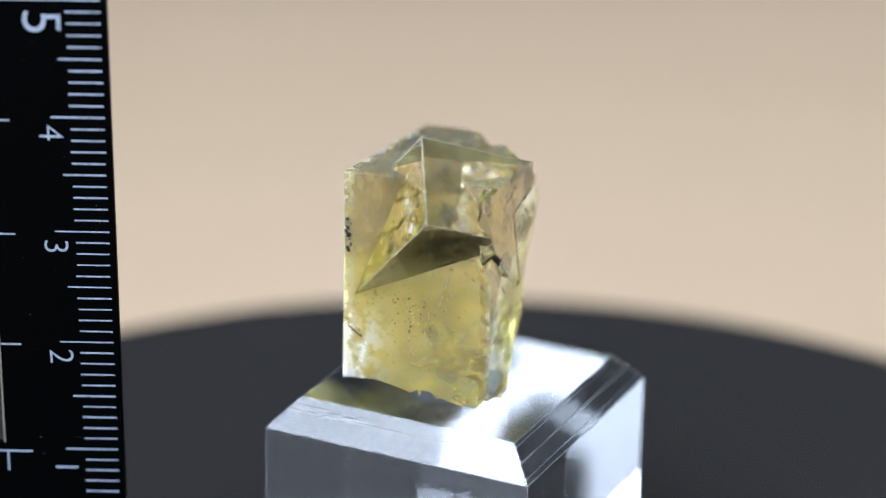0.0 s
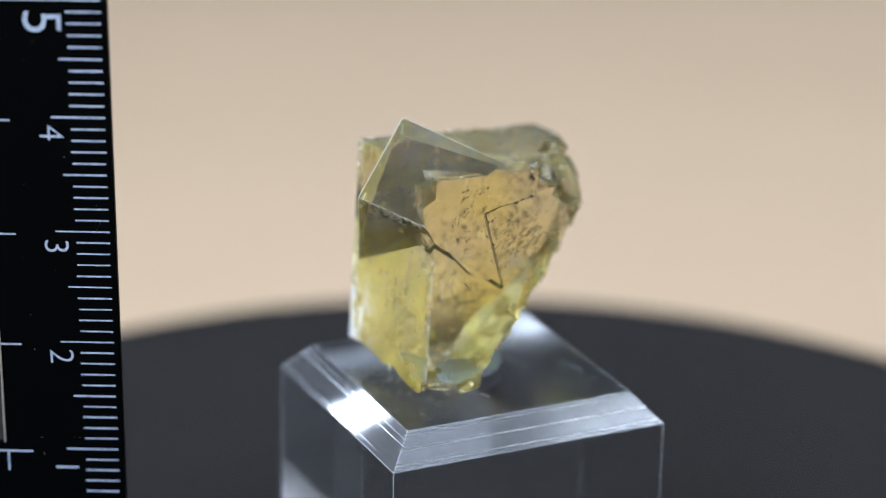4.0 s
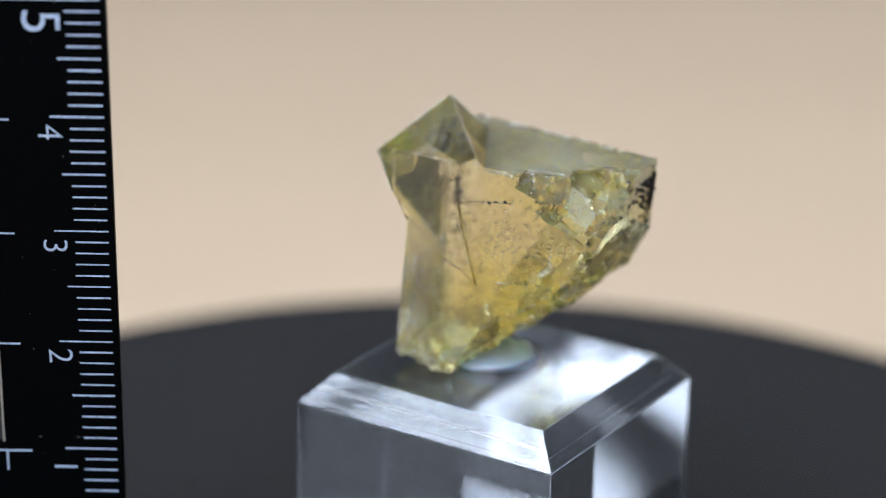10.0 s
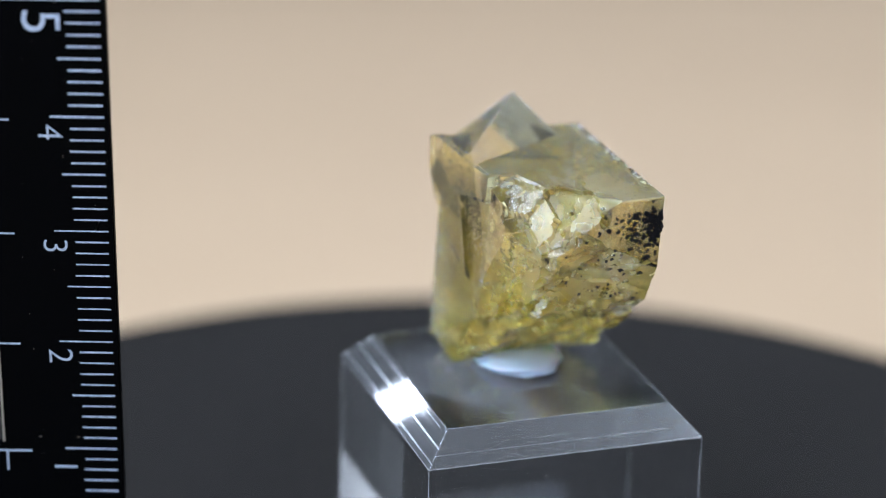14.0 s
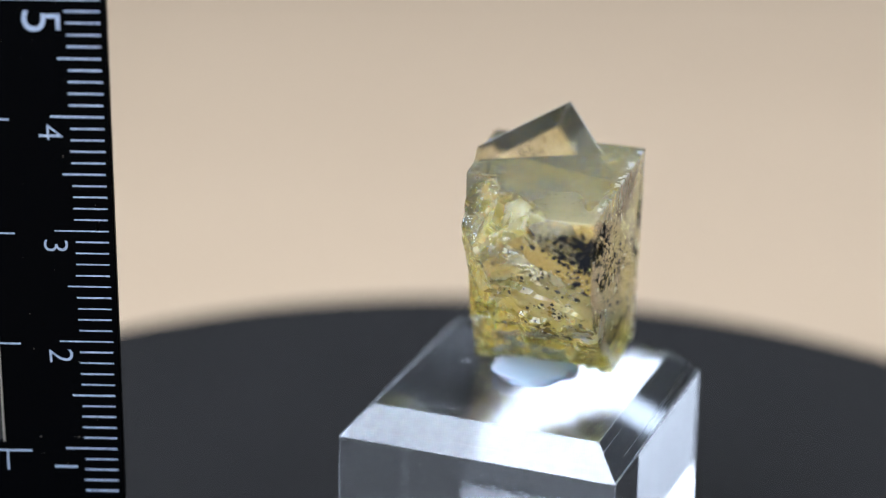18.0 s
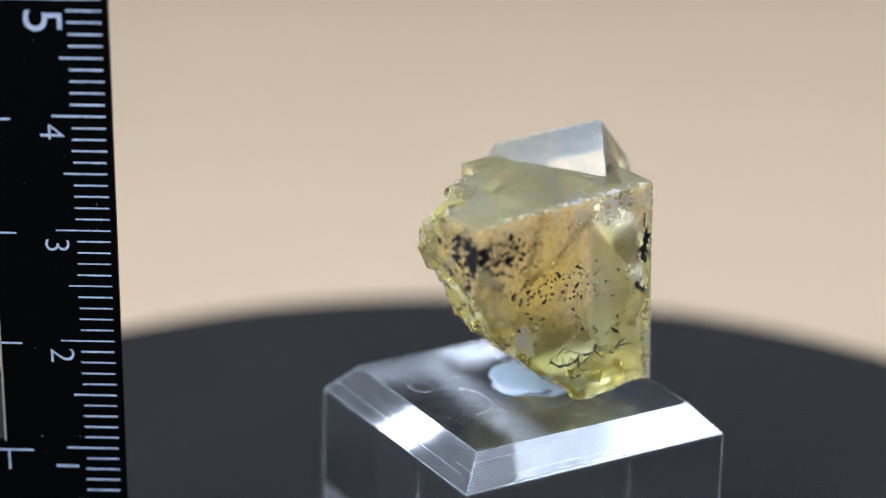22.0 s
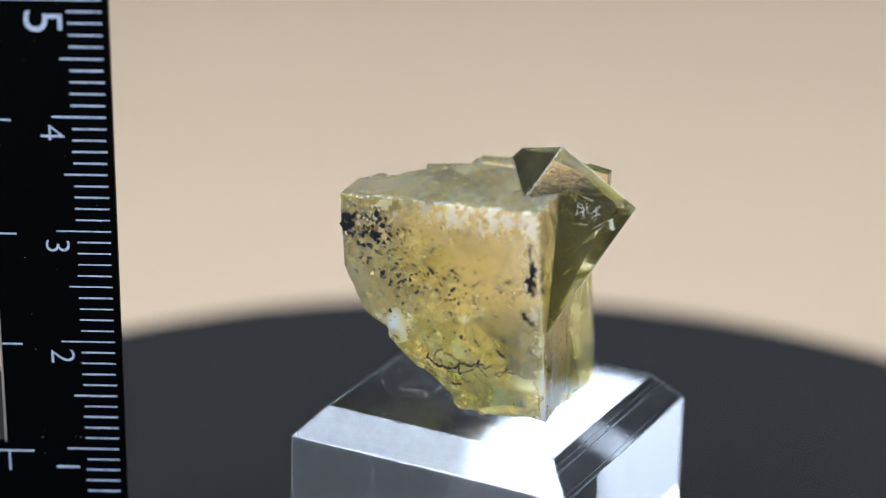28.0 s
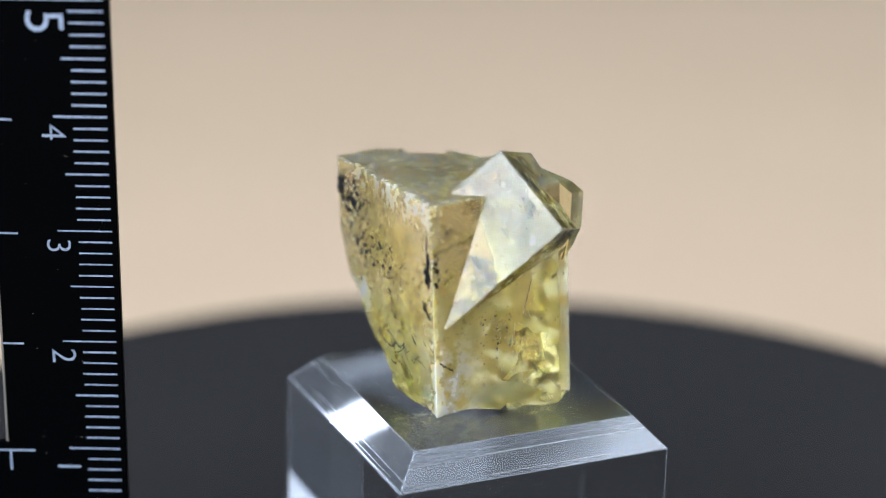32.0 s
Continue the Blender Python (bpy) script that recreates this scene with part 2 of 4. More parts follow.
# brown etch marks; pale chipped edges, also the painted glints on the twin's edges
ETCHED, t, b = material("etched_brown", (0.16, 0.11, 0.04), 0.5)
n = texture(t, "ShaderNodeTexNoise", 2500, 3)
r = ramp(t, n.outputs[0], [(0.35, (0.10, 0.065, 0.022)), (0.65, (0.26, 0.19, 0.07))])
t.links.new(r.outputs[0], b.inputs["Base Color"])
CHIP_AND_GLINT, t, b = material("chipped_edge", (0.85, 0.84, 0.78), 0.18, IOR=1.434, Transmission_Weight=0.6)
n = texture(t, "ShaderNodeTexNoise", 3000, 3)
bump(t, b, n.outputs[0], 0.4, 0.0002)

BLACK_MINERAL, t, b = material("black_mineral", (0.007, 0.007, 0.008), 0.6, Specular_IOR_Level=0.06)
n = texture(t, "ShaderNodeTexNoise", 3000, 3)
bump(t, b, n.outputs[0], 0.5, 0.0002)

PUTTY, t, b = material("white_putty", (0.29, 0.35, 0.44), 0.4, Subsurface_Weight=0.4, Subsurface_Scale=0.002, Transmission_Weight=0.25)
n = texture(t, "ShaderNodeTexNoise", 500, 4)
bump(t, b, n.outputs[0], 0.3, 0.0003)

PLATTER, t, b = material("matte_black_plastic", (0.0170, 0.0160, 0.0153), 0.16, Specular_IOR_Level=0.45)
n = texture(t, "ShaderNodeTexNoise", 2500, 4)
bump(t, b, n.outputs[0], 0.09, 0.0002)
n2 = texture(t, "ShaderNodeTexNoise", 30, 3)
r = ramp(t, n2.outputs[0], [(0.3, (0.0162, 0.0152, 0.0145)), (0.7, (0.0180, 0.0169, 0.0161))])
t.links.new(r.outputs[0], b.inputs["Base Color"])

RULER_BLACK, t, b = material("ruler_black", (0.0006, 0.0007, 0.0009), 0.4, Specular_IOR_Level=0.01)
n = texture(t, "ShaderNodeTexNoise", 1500, 5)
bump(t, b, n.outputs[0], 0.05, 0.0001)
RULER_INK, t, b = material("ruler_white_ink", (0.62, 0.66, 0.72), 0.6)
n = texture(t, "ShaderNodeTexNoise", 2600, 4)
r = ramp(t, n.outputs[0], [(0.3, (0.12, 0.145, 0.19)), (0.55, (0.215, 0.255, 0.325))])
t.links.new(r.outputs[0], b.inputs["Base Color"])
# lighter tone for the ruler's painted edge glint, its flake and its dust
RULER_EDGE, t, b = material("ruler_glint_and_specks", (0.16, 0.145, 0.12), 0.4, Metallic=0.3)

TABLETOP, t, b = material("beige_laminate", (0.405, 0.289, 0.19), 0.6)
n = texture(t, "ShaderNodeTexNoise", 14, 5)
r = ramp(t, n.outputs[0], [(0.3, (0.428, 0.306, 0.197)), (0.7, (0.449, 0.323, 0.209))])
t.links.new(r.outputs[0], b.inputs["Base Color"])
TABLE, t, b = material("table_wood", (0.3, 0.2, 0.12), 0.5)
n = texture(t, "ShaderNodeTexNoise", 20, 5, (1, 14, 1))
r = ramp(t, n.outputs[0], [(0.3, (0.24, 0.15, 0.09)), (0.7, (0.36, 0.25, 0.15))])
t.links.new(r.outputs[0], b.inputs["Base Color"])
PLASTER, t, b = material("dim_plaster", (0.04, 0.038, 0.036), 0.9)
n = texture(t, "ShaderNodeTexNoise", 6, 6)
r = ramp(t, n.outputs[0], [(0.3, (0.036, 0.034, 0.032)), (0.7, (0.045, 0.043, 0.041))])
t.links.new(r.outputs[0], b.inputs["Base Color"])
bump(t, b, n.outputs[0], 0.2, 0.002)
CEILING, t, b = material("ceiling_paint", (0.30, 0.30, 0.30), 0.9)
n = texture(t, "ShaderNodeTexNoise", 6, 6)
r = ramp(t, n.outputs[0], [(0.3, (0.28, 0.28, 0.285)), (0.7, (0.32, 0.32, 0.325))])
t.links.new(r.outputs[0], b.inputs["Base Color"])
PALE_WALL, t, b = material("grey_plaster", (0.04, 0.039, 0.039), 0.9)
n = texture(t, "ShaderNodeTexNoise", 6, 6)
r = ramp(t, n.outputs[0], [(0.3, (0.036, 0.035, 0.035)), (0.7, (0.044, 0.043, 0.043))])
t.links.new(r.outputs[0], b.inputs["Base Color"])
FLOOR, t, b = material("dark_floor", (0.10, 0.08, 0.06), 0.6)
n = texture(t, "ShaderNodeTexNoise", 3, 6, (1, 10, 1))
r = ramp(t, n.outputs[0], [(0.3, (0.08, 0.062, 0.048)), (0.7, (0.13, 0.1, 0.075))])
t.links.new(r.outputs[0], b.inputs["Base Color"])
FRAME, t, b = material("window_paint", (0.75, 0.75, 0.73), 0.5)

# ---- building helpers ----


def mesh_object(name, bm, mat, parent=None, label="", smooth=False):
    me = bpy.data.meshes.new(name)
    bm.to_mesh(me)
    bm.free()
    me.materials.append(mat)
    if smooth:
        me.polygons.foreach_set("use_smooth", [True] * len(me.polygons))
    ob = new(name, me)
    ob.parent = parent
    if label:
        ob["label"] = label
    return ob


def part(name, bm, mat, parent, label="", smooth=False):
    """One mesh object under a thing or under a part."""
    return mesh_object(name, bm, mat, parent, label, smooth)


def box_bm(x0, x1, y0, y1, z0, z1, bevel=0.0, segments=2):
    bm = bmesh.new()
    bmesh.ops.create_cube(bm, size=1, matrix=Matrix.Translation(((x0 + x1) / 2, (y0 + y1) / 2, (z0 + z1) / 2)) @ Matrix.Diagonal((x1 - x0, y1 - y0, z1 - z0, 1)))
    if bevel:
        bmesh.ops.bevel(bm, geom=bm.edges[:], offset=bevel, segments=segments, affect="EDGES", profile=0.5)
    return bm


def lathe_bm(profile, steps=96):
    """A body of revolution about z from (radius, height) pairs, closed at both ends."""
    bm = bmesh.new()
    rings = []
    for r0, z0 in profile:
        rings.append([bm.verts.new((r0 * math.cos(a), r0 * math.sin(a), z0)) for a in (2 * math.pi * i / steps for i in range(steps))])
    for lo, hi in zip(rings, rings[1:]):
        for i in range(steps):
            bm.faces.new((lo[i], lo[(i + 1) % steps], hi[(i + 1) % steps], hi[i]))
    bm.faces.new(rings[0][::-1])
    bm.faces.new(rings[-1])
    return bm


def turn_angle(s):
    """Degrees by which the turntable has turned at s seconds (clockwise from above)."""
    w = 2 * math.pi * s / 32
    return -(9.7001 * s - 0.182 * math.sin(w) - 0.0645 * math.cos(w))


# ---- room ----
floor = mesh_object("floor", box_bm(X0 - 0.2, X1 + 0.2, Y0 - 0.2, Y1 + 0.2, Z0 - 0.1, Z0), FLOOR)
tagged(floor, "dark brown floor of the room", "floor", kind="structure")
bm = bmesh.new()
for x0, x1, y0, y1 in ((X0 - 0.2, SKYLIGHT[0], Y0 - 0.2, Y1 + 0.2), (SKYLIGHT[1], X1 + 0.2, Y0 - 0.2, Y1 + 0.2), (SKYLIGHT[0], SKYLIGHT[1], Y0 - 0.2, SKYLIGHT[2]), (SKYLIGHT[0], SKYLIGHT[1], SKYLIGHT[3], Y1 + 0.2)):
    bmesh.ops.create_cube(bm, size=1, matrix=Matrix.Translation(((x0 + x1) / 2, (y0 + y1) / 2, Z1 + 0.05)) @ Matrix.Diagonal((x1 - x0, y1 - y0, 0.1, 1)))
ceiling = mesh_object("ceiling", bm, CEILING)
tagged(ceiling, "plain grey painted ceiling with a skylight opening", "ceiling", kind="structure")


def wall_bm(along, at, out, lo, hi, holes):
    """A 0.2 m thick wall with openings through it, in upright strips. along: the axis it runs on."""
    bm = bmesh.new()
    t0, t1 = sorted((at, at + out * 0.2))

    def slab(a0, a1, z0, z1):
        if a1 - a0 < 1e-6 or z1 - z0 < 1e-6:
            return
        c = ((a0 + a1) / 2, (t0 + t1) / 2, (z0 + z1) / 2) if along == "x" else ((t0 + t1) / 2, (a0 + a1) / 2, (z0 + z1) / 2)
        d = (a1 - a0, t1 - t0, z1 - z0) if along == "x" else (t1 - t0, a1 - a0, z1 - z0)
        bmesh.ops.create_cube(bm, size=1, matrix=Matrix.Translation(c) @ Matrix.Diagonal((*d, 1)))

    edge = lo
    for h0, h1, z0, z1 in sorted(holes):
        slab(edge, h0, Z0, Z1)
        slab(h0, h1, Z0, z0)
        slab(h0, h1, z1, Z1)
        edge = h1
    slab(edge, hi, Z0, Z1)
    return bm


for name, key, along, at, out, lo, hi in (("wall_north", "back", "x", Y1, 1, X0, X1), ("wall_south", "rear", "x", Y0, -1, X0, X1), ("wall_west", "left", "y", X0, -1, Y0 - 0.2, Y1 + 0.2), ("wall_east", "right", "y", X1, 1, Y0 - 0.2, Y1 + 0.2)):
    holes = [(o[1], o[2], o[3], 2.50 if key == "left" else o[4]) for o in OPENINGS if o[0] == key]
    wall = mesh_object(name, wall_bm(along, at, out, lo, hi, holes), PALE_WALL if key == "right" else PLASTER)
    tagged(wall, "plain dim plaster wall" + (" with window openings" if holes else ""), "wall", kind="structure")

for i, (wall, lo, hi, sill, head, rad, tone) in enumerate(OPENINGS):
    window = tagged(new("window_%d" % (i + 1)), "white painted window frame in a plaster wall", "window", kind="structure")
    for a0, a1, z0, z1, nm in ((lo, lo + 0.04, sill + 0.04, head - 0.04, "jamb"), (hi - 0.04, hi, sill + 0.04, head - 0.04, "jamb"), (lo, hi, sill, sill + 0.04, "sill"), (lo, hi, head - 0.04, head, "window_head")):
        if wall.startswith("left"):
            bm = box_bm(X0 - 0.09, X0 - 0.03, a0, a1, z0, z1, 0.004)
        elif wall == "right":
            bm = box_bm(X1 + 0.03, X1 + 0.09, a0, a1, z0, z1, 0.004)
        elif wall == "back":
            bm = box_bm(a0, a1, Y1 + 0.03, Y1 + 0.09, z0, z1, 0.004)
        else:
            bm = box_bm(a0, a1, Y0 - 0.09, Y0 - 0.03, z0, z1, 0.004)
        part(nm, bm, FRAME, window)

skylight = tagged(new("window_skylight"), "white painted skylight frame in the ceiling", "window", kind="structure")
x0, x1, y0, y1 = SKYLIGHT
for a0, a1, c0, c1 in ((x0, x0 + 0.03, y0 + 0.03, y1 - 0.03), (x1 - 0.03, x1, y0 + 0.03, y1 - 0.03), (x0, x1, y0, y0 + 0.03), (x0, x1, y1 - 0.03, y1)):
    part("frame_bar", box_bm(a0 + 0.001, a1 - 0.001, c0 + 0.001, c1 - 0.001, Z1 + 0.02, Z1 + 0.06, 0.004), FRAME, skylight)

# ---- table ----
table = tagged(new("table"), "table with a smooth plain beige top", "table")
part("tabletop", box_bm(-0.40, 0.90, -0.45, 0.90, -0.065, -0.0305, 0.003), TABLETOP, table, "smooth beige tabletop")
for sx in (-0.34, 0.84):
    for sy in (-0.39, 0.84):
        part("leg", box_bm(sx - 0.025, sx + 0.025, sy - 0.025, sy + 0.025, Z0, -0.0652, 0.003), TABLE, table)

# ---- turntable ----
PLATTER_Z = -0.0015
turntable = tagged(new("turntable"), "round matte black turntable on a beige tabletop", "turntable")
part("base", lathe_bm([(0.050, -0.0305), (0.052, -0.0295), (0.052, -0.017), (0.050, -0.0152)]), PLATTER, turntable, smooth=False)
platter = part("platter", lathe_bm([(0.070, -0.015), (0.0725, -0.0145), (0.0737, -0.0132), (0.0740, -0.012), (0.0740, PLATTER_Z - 0.0015), (0.0737, PLATTER_Z - 0.0005), (0.0730, PLATTER_Z)], 160), PLATTER, turntable, "matte black rotating platter")

# ---- acrylic display stand ----
SX, SY, SYAW = -0.2922 * CM, 0.0079 * CM, 5.07462 - math.pi / 4
HX, HY, BX, BY = (1.2685 + 0.028) * CM, (1.2685 - 0.028) * CM, (1.0393 + 0.028) * CM, (1.0393 - 0.028) * CM
Z_EDGE, Z_TOP = (2.05 - 0.319) * CM, (2.05 - 0.0666) * CM
STAND_M = Matrix.Translation((SX, SY, 0)) @ Matrix.Rotation(SYAW, 4, "Z")


def stand_bm(faces):
    """Some faces of the block: a square prism with a bevelled top."""
    bm = bmesh.new()
    v = {}
    for k, (a, c) in enumerate(((1, 1), (-1, 1), (-1, -1), (1, -1))):
        v["b", k] = (a * HX, c * HY, PLATTER_Z + 0.00002)
        v["e", k] = (a * HX, c * HY, Z_EDGE)
        v["t", k] = (a * BX, c * BY, Z_TOP)
    verts = {}
    for f in faces:
        for c in f:
            if c not in verts:
                verts[c] = bm.verts.new(STAND_M @ Vector(v[c]))
        bm.faces.new([verts[c] for c in f])
    return bm


stand = tagged(new("display_stand"), "clear polished acrylic stand with slanted top edges on a black turntable", "display stand")
sides = [[("b", k), ("b", (k + 1) % 4), ("e", (k + 1) % 4), ("e", k)] for k in range(4)]
part("block", stand_bm(sides + [[("b", k) for k in (3, 2, 1, 0)]]), ACRYLIC, stand, "clear polished acrylic block")
part("top_face", stand_bm([[("t", k) for k in range(4)]]), SMUDGED, stand, "slightly smudged top face")
for k in range(4):
    part("bevel", stand_bm([[("e", k), ("e", (k + 1) % 4), ("t", (k + 1) % 4), ("t", k)]]), BEVELS[k % 2], stand, "bevelled edge with saw marks")



def edge_line(p, q, wide):
    """A narrow pale strip in place of the highlight on an edge of the block."""
    p, q = STAND_M @ Vector(p), STAND_M @ Vector(q)
    bm = bmesh.new()
    m = Matrix.Translation((p + q) / 2) @ (q - p).to_track_quat("X", "Z").to_matrix().to_4x4() @ Matrix.Diagonal(((q - p).length, wide, wide, 1))
    bmesh.ops.create_cube(bm, size=1, matrix=m)
    part("edge_line", bm, ACRYLIC_HIGHLIGHT, stand)


CORNERS = ((1, 1), (-1, 1), (-1, -1), (1, -1))
for (a, c), (a2, c2) in zip(CORNERS, CORNERS[1:] + CORNERS[:1]):
    edge_line((a * HX, c * HY, Z_EDGE), (a2 * HX, c2 * HY, Z_EDGE), 0.00005)
    edge_line((a * BX, c * BY, Z_TOP), (a2 * BX, c2 * BY, Z_TOP), 0.000035)
    edge_line((a * HX, c * HY, Z_EDGE), (a * BX, c * BY, Z_TOP), 0.00004)
    edge_line((a * HX, c * HY, PLATTER_Z + 0.0001), (a * HX, c * HY, Z_EDGE - 0.0001), 0.00004)

# dust and lint on the block
def lint(points, thick=0.000009):
    """A curled white fibre lying on the top face, through places in centimetres."""
    bm = bmesh.new()
    pts = [Vector((x * CM, y * CM, Z_TOP + thick)) for x, y in points]
    fine = []
    for i in range(len(pts) - 1):
        p0, p1, p2, p3 = pts[max(i - 1, 0)], pts[i], pts[i + 1], pts[min(i + 2, len(pts) - 1)]
        for k in range(5):
            q = k / 5
            fine.append(0.5 * (2 * p1 + (p2 - p0) * q + (2 * p0 - 5 * p1 + 4 * p2 - p3) * q * q + (3 * p1 - p0 - 3 * p2 + p3) * q ** 3))
    fine.append(pts[-1])
    rows = []
    for i, p in enumerate(fine):
        ahead = fine[min(i + 1, len(fine) - 1)] - fine[max(i - 1, 0)]
        side = Vector((-ahead.y, ahead.x, 0)).normalized() * thick
        rows.append([bm.verts.new(p + side), bm.verts.new(p + Vector((0, 0, thick))), bm.verts.new(p - side)])
    for a, c in zip(rows, rows[1:]):
        bm.faces.new((a[0], a[1], c[1], c[0]))
        bm.faces.new((a[1], a[2], c[2], c[1]))
    part("lint", bm, LINT, stand, "curled white fibre")


lint([(0.236, 0.629), (0.304, 0.676), (0.40, 0.69), (0.46, 0.66), (0.484, 0.587)])
lint([(-0.368, 0.511), (-0.166, 0.416), (0.0, 0.391), (0.069, 0.439)], 0.000010)
lint([(0.151, -0.366), (0.20, -0.36), (0.255, -0.364)], 0.000018)
lint([(-0.364, 0.82), (-0.379, 0.628), (-0.518, 0.563)], 0.000009)
dust_rng = random.Random(21)
bm = bmesh.new()
for _ in range(60):
    p = STAND_M @ Vector((dust_rng.uniform(-1, 1) * BX, dust_rng.uniform(-1, 1) * BY, 0))
    size = 0.00002 * dust_rng.uniform(0.5, 1.4) ** 2
    bmesh.ops.create_icosphere(bm, subdivisions=1, radius=size, matrix=Matrix.Translation((p.x, p.y, Z_TOP + size * 0.3)) @ Matrix.Diagonal((1, dust_rng.uniform(0.6, 2), 0.5, 1)))
part("dust", bm, LINT, stand, "fine pale dust")["kind"] = "stuff"

# ---- fluorite specimen ----
def spec(u, v, n):
    """A place in the specimen's own directions, in metres."""
    return (CORNER + U * u + V * v + N * n) * CM


def solid_box(origin, a, b, c, skew=None):
    """A box from its corner and edges; skew moves the corners at the origin's upright edge."""
    bm = bmesh.new()
    vs = [bm.verts.new(origin + a * i + b * j + c * k + (skew if skew and not i and not j else Vector())) for i in (0, 1) for j in (0, 1) for k in (0, 1)]
    for f in ((0, 1, 3, 2), (4, 6, 7, 5), (0, 4, 5, 1), (2, 3, 7, 6), (0, 2, 6, 4), (1, 5, 7, 3)):
        bm.faces.new([vs[i] for i in f])
    bmesh.ops.recalc_face_normals(bm, faces=bm.faces[:])
    return bm


def broken_cutter(point, normal, rng, rough, cell, tilt=0.08, size=1.7, steps=64):
    """A block whose underside is a broken surface of small cleavage steps; what it covers is split off."""
    normal = normal.normalized()
    side = normal.orthogonal().normalized()
    across = normal.cross(side)
    seeds = [(rng.uniform(-size, size), rng.uniform(-size, size), rng.gauss(0, rough), rng.gauss(0, tilt), rng.gauss(0, tilt)) for _ in range(int((2 * size / cell) ** 2))]
    sa = np.array(seeds)
    bm = bmesh.new()
    grid = []
    for i in range(steps + 1):
        row = []
        for j in range(steps + 1):
            x, y = -size + 2 * size * i / steps, -size + 2 * size * j / steps
            d2 = (sa[:, 0] - x) ** 2 + (sa[:, 1] - y) ** 2
            s = sa[int(d2.argmin())]
            h = s[2] + s[3] * (x - s[0]) + s[4] * (y - s[1]) + 0.5 * rough * noise.noise(Vector((x * 9, y * 9, rough * 50)))
            row.append(bm.verts.new((point + side * x + across * y + normal * h) * CM))
        grid.append(row)
    top = [bm.verts.new((point + side * x + across * y + normal * 2.5) * CM) for x, y in ((-size, -size), (size, -size), (size, size), (-size, size))]
    for i in range(steps):
        for j in range(steps):
            bm.faces.new((grid[i][j], grid[i + 1][j], grid[i + 1][j + 1], grid[i][j + 1]))
    rim = [[grid[i][0] for i in range(steps + 1)], [grid[steps][j] for j in range(steps + 1)], [grid[i][steps] for i in range(steps, -1, -1)], [grid[0][j] for j in range(steps, -1, -1)]]
    for k in range(4):
        bm.faces.new([*rim[k], top[(k + 1) % 4], top[k]])
    bm.faces.new(top)
    bmesh.ops.recalc_face_normals(bm, faces=bm.faces[:])
    return bm


def combine(ob, bm, operation):
    """Boolean of a mesh object with a bmesh, baked into the object."""
    me = bpy.data.meshes.new("cutter")
    bm.to_mesh(me)
    bm.free()
    tool = new("cutter", me)
    mod = ob.modifiers.new("boolean", "BOOLEAN")
    mod.operation, mod.solver, mod.object = operation, "EXACT", tool
    dg = bpy.context.evaluated_depsgraph_get()
    dg.update()
    done = bpy.data.meshes.new_from_object(ob.evaluated_get(dg))
    ob.modifiers.clear()
    old, ob.data = ob.data, done
    bpy.data.meshes.remove(old)
    bpy.data.objects.remove(tool)
    bpy.data.meshes.remove(me)


def uvn(u, v, n):
    return CORNER + U * u + V * v + N * n


def direction(u, v, n):
    return U * u + V * v + N * n


rng = random.Random(5)
whole = mesh_object("specimen_solid", solid_box(spec(0, 0, -TALL), U * LEN * CM, V * WID * CM, N * TALL * CM, (V * -0.1) * CM), FLUORITE)
# broken underside, broken far end, split upper corner, rough foot, a lower ledge on one long face
combine(whole, broken_cutter(uvn(1.0, 0.6, -1.54), direction(0.66, 0.03, -0.75), rng, 0.024, 0.22), "DIFFERENCE")
combine(whole, broken_cutter(uvn(1.66, 0.6, -0.65), direction(0.894, 0.2, -0.42), rng, 0.018, 0.33, 0.07, steps=96), "DIFFERENCE")
combine(whole, broken_cutter(uvn(1.30, 0.84, 0.0), direction(0.667, 0.745, 0.9), rng, 0.03, 0.27, 0.28, steps=110), "DIFFERENCE")
combine(whole, broken_cutter(uvn(0.5, 0.6, -1.9), direction(0.0, -0.11, -1.0), rng, 0.03, 0.2), "DIFFERENCE")
def prism_bm(inner, v0, outer, v1):
    """A body between two outlines of places (u, n) at two depths v."""
    bm = bmesh.new()
    lo = [bm.verts.new(spec(u, v0, n)) for u, n in inner]
    hi = [bm.verts.new(spec(u, v1, n)) for u, n in outer]
    bm.faces.new(lo)
    bm.faces.new(hi[::-1])
    for i in range(len(lo)):
        j = (i + 1) % len(lo)
        bm.faces.new((lo[i], lo[j], hi[j], hi[i]))
    bmesh.ops.recalc_face_normals(bm, faces=bm.faces[:])
    return bm


# stepped cleavage between the clear long face and the broken end
combine(whole, broken_cutter(uvn(1.07, WID, -0.85), direction(0.54, 0.8, -0.27), rng, 0.018, 0.27, 0.15, steps=110), "DIFFERENCE")
# a raised plate with a slanting lower wall on the clear long face, overhanging the sharp edge
PLATE_FOOT = [(0.0, -0.012), (-0.19, -0.06), (-0.15, -0.38), (-0.05, -0.66), (0.74, -1.16), (0.47, -0.36), (0.62, -0.31), (0.98, -0.25), (0.98, -0.012)]
PLATE_OUTLINE = [(0.0, -0.012), (-0.19, -0.06), (-0.15, -0.36), (-0.03, -0.56), (0.70, -1.03), (0.47, -0.36), (0.62, -0.31), (0.98, -0.25), (0.98, -0.012)]
combine(whole, prism_bm(PLATE_FOOT, 1.15, PLATE_OUTLINE, PLATE), "UNION")
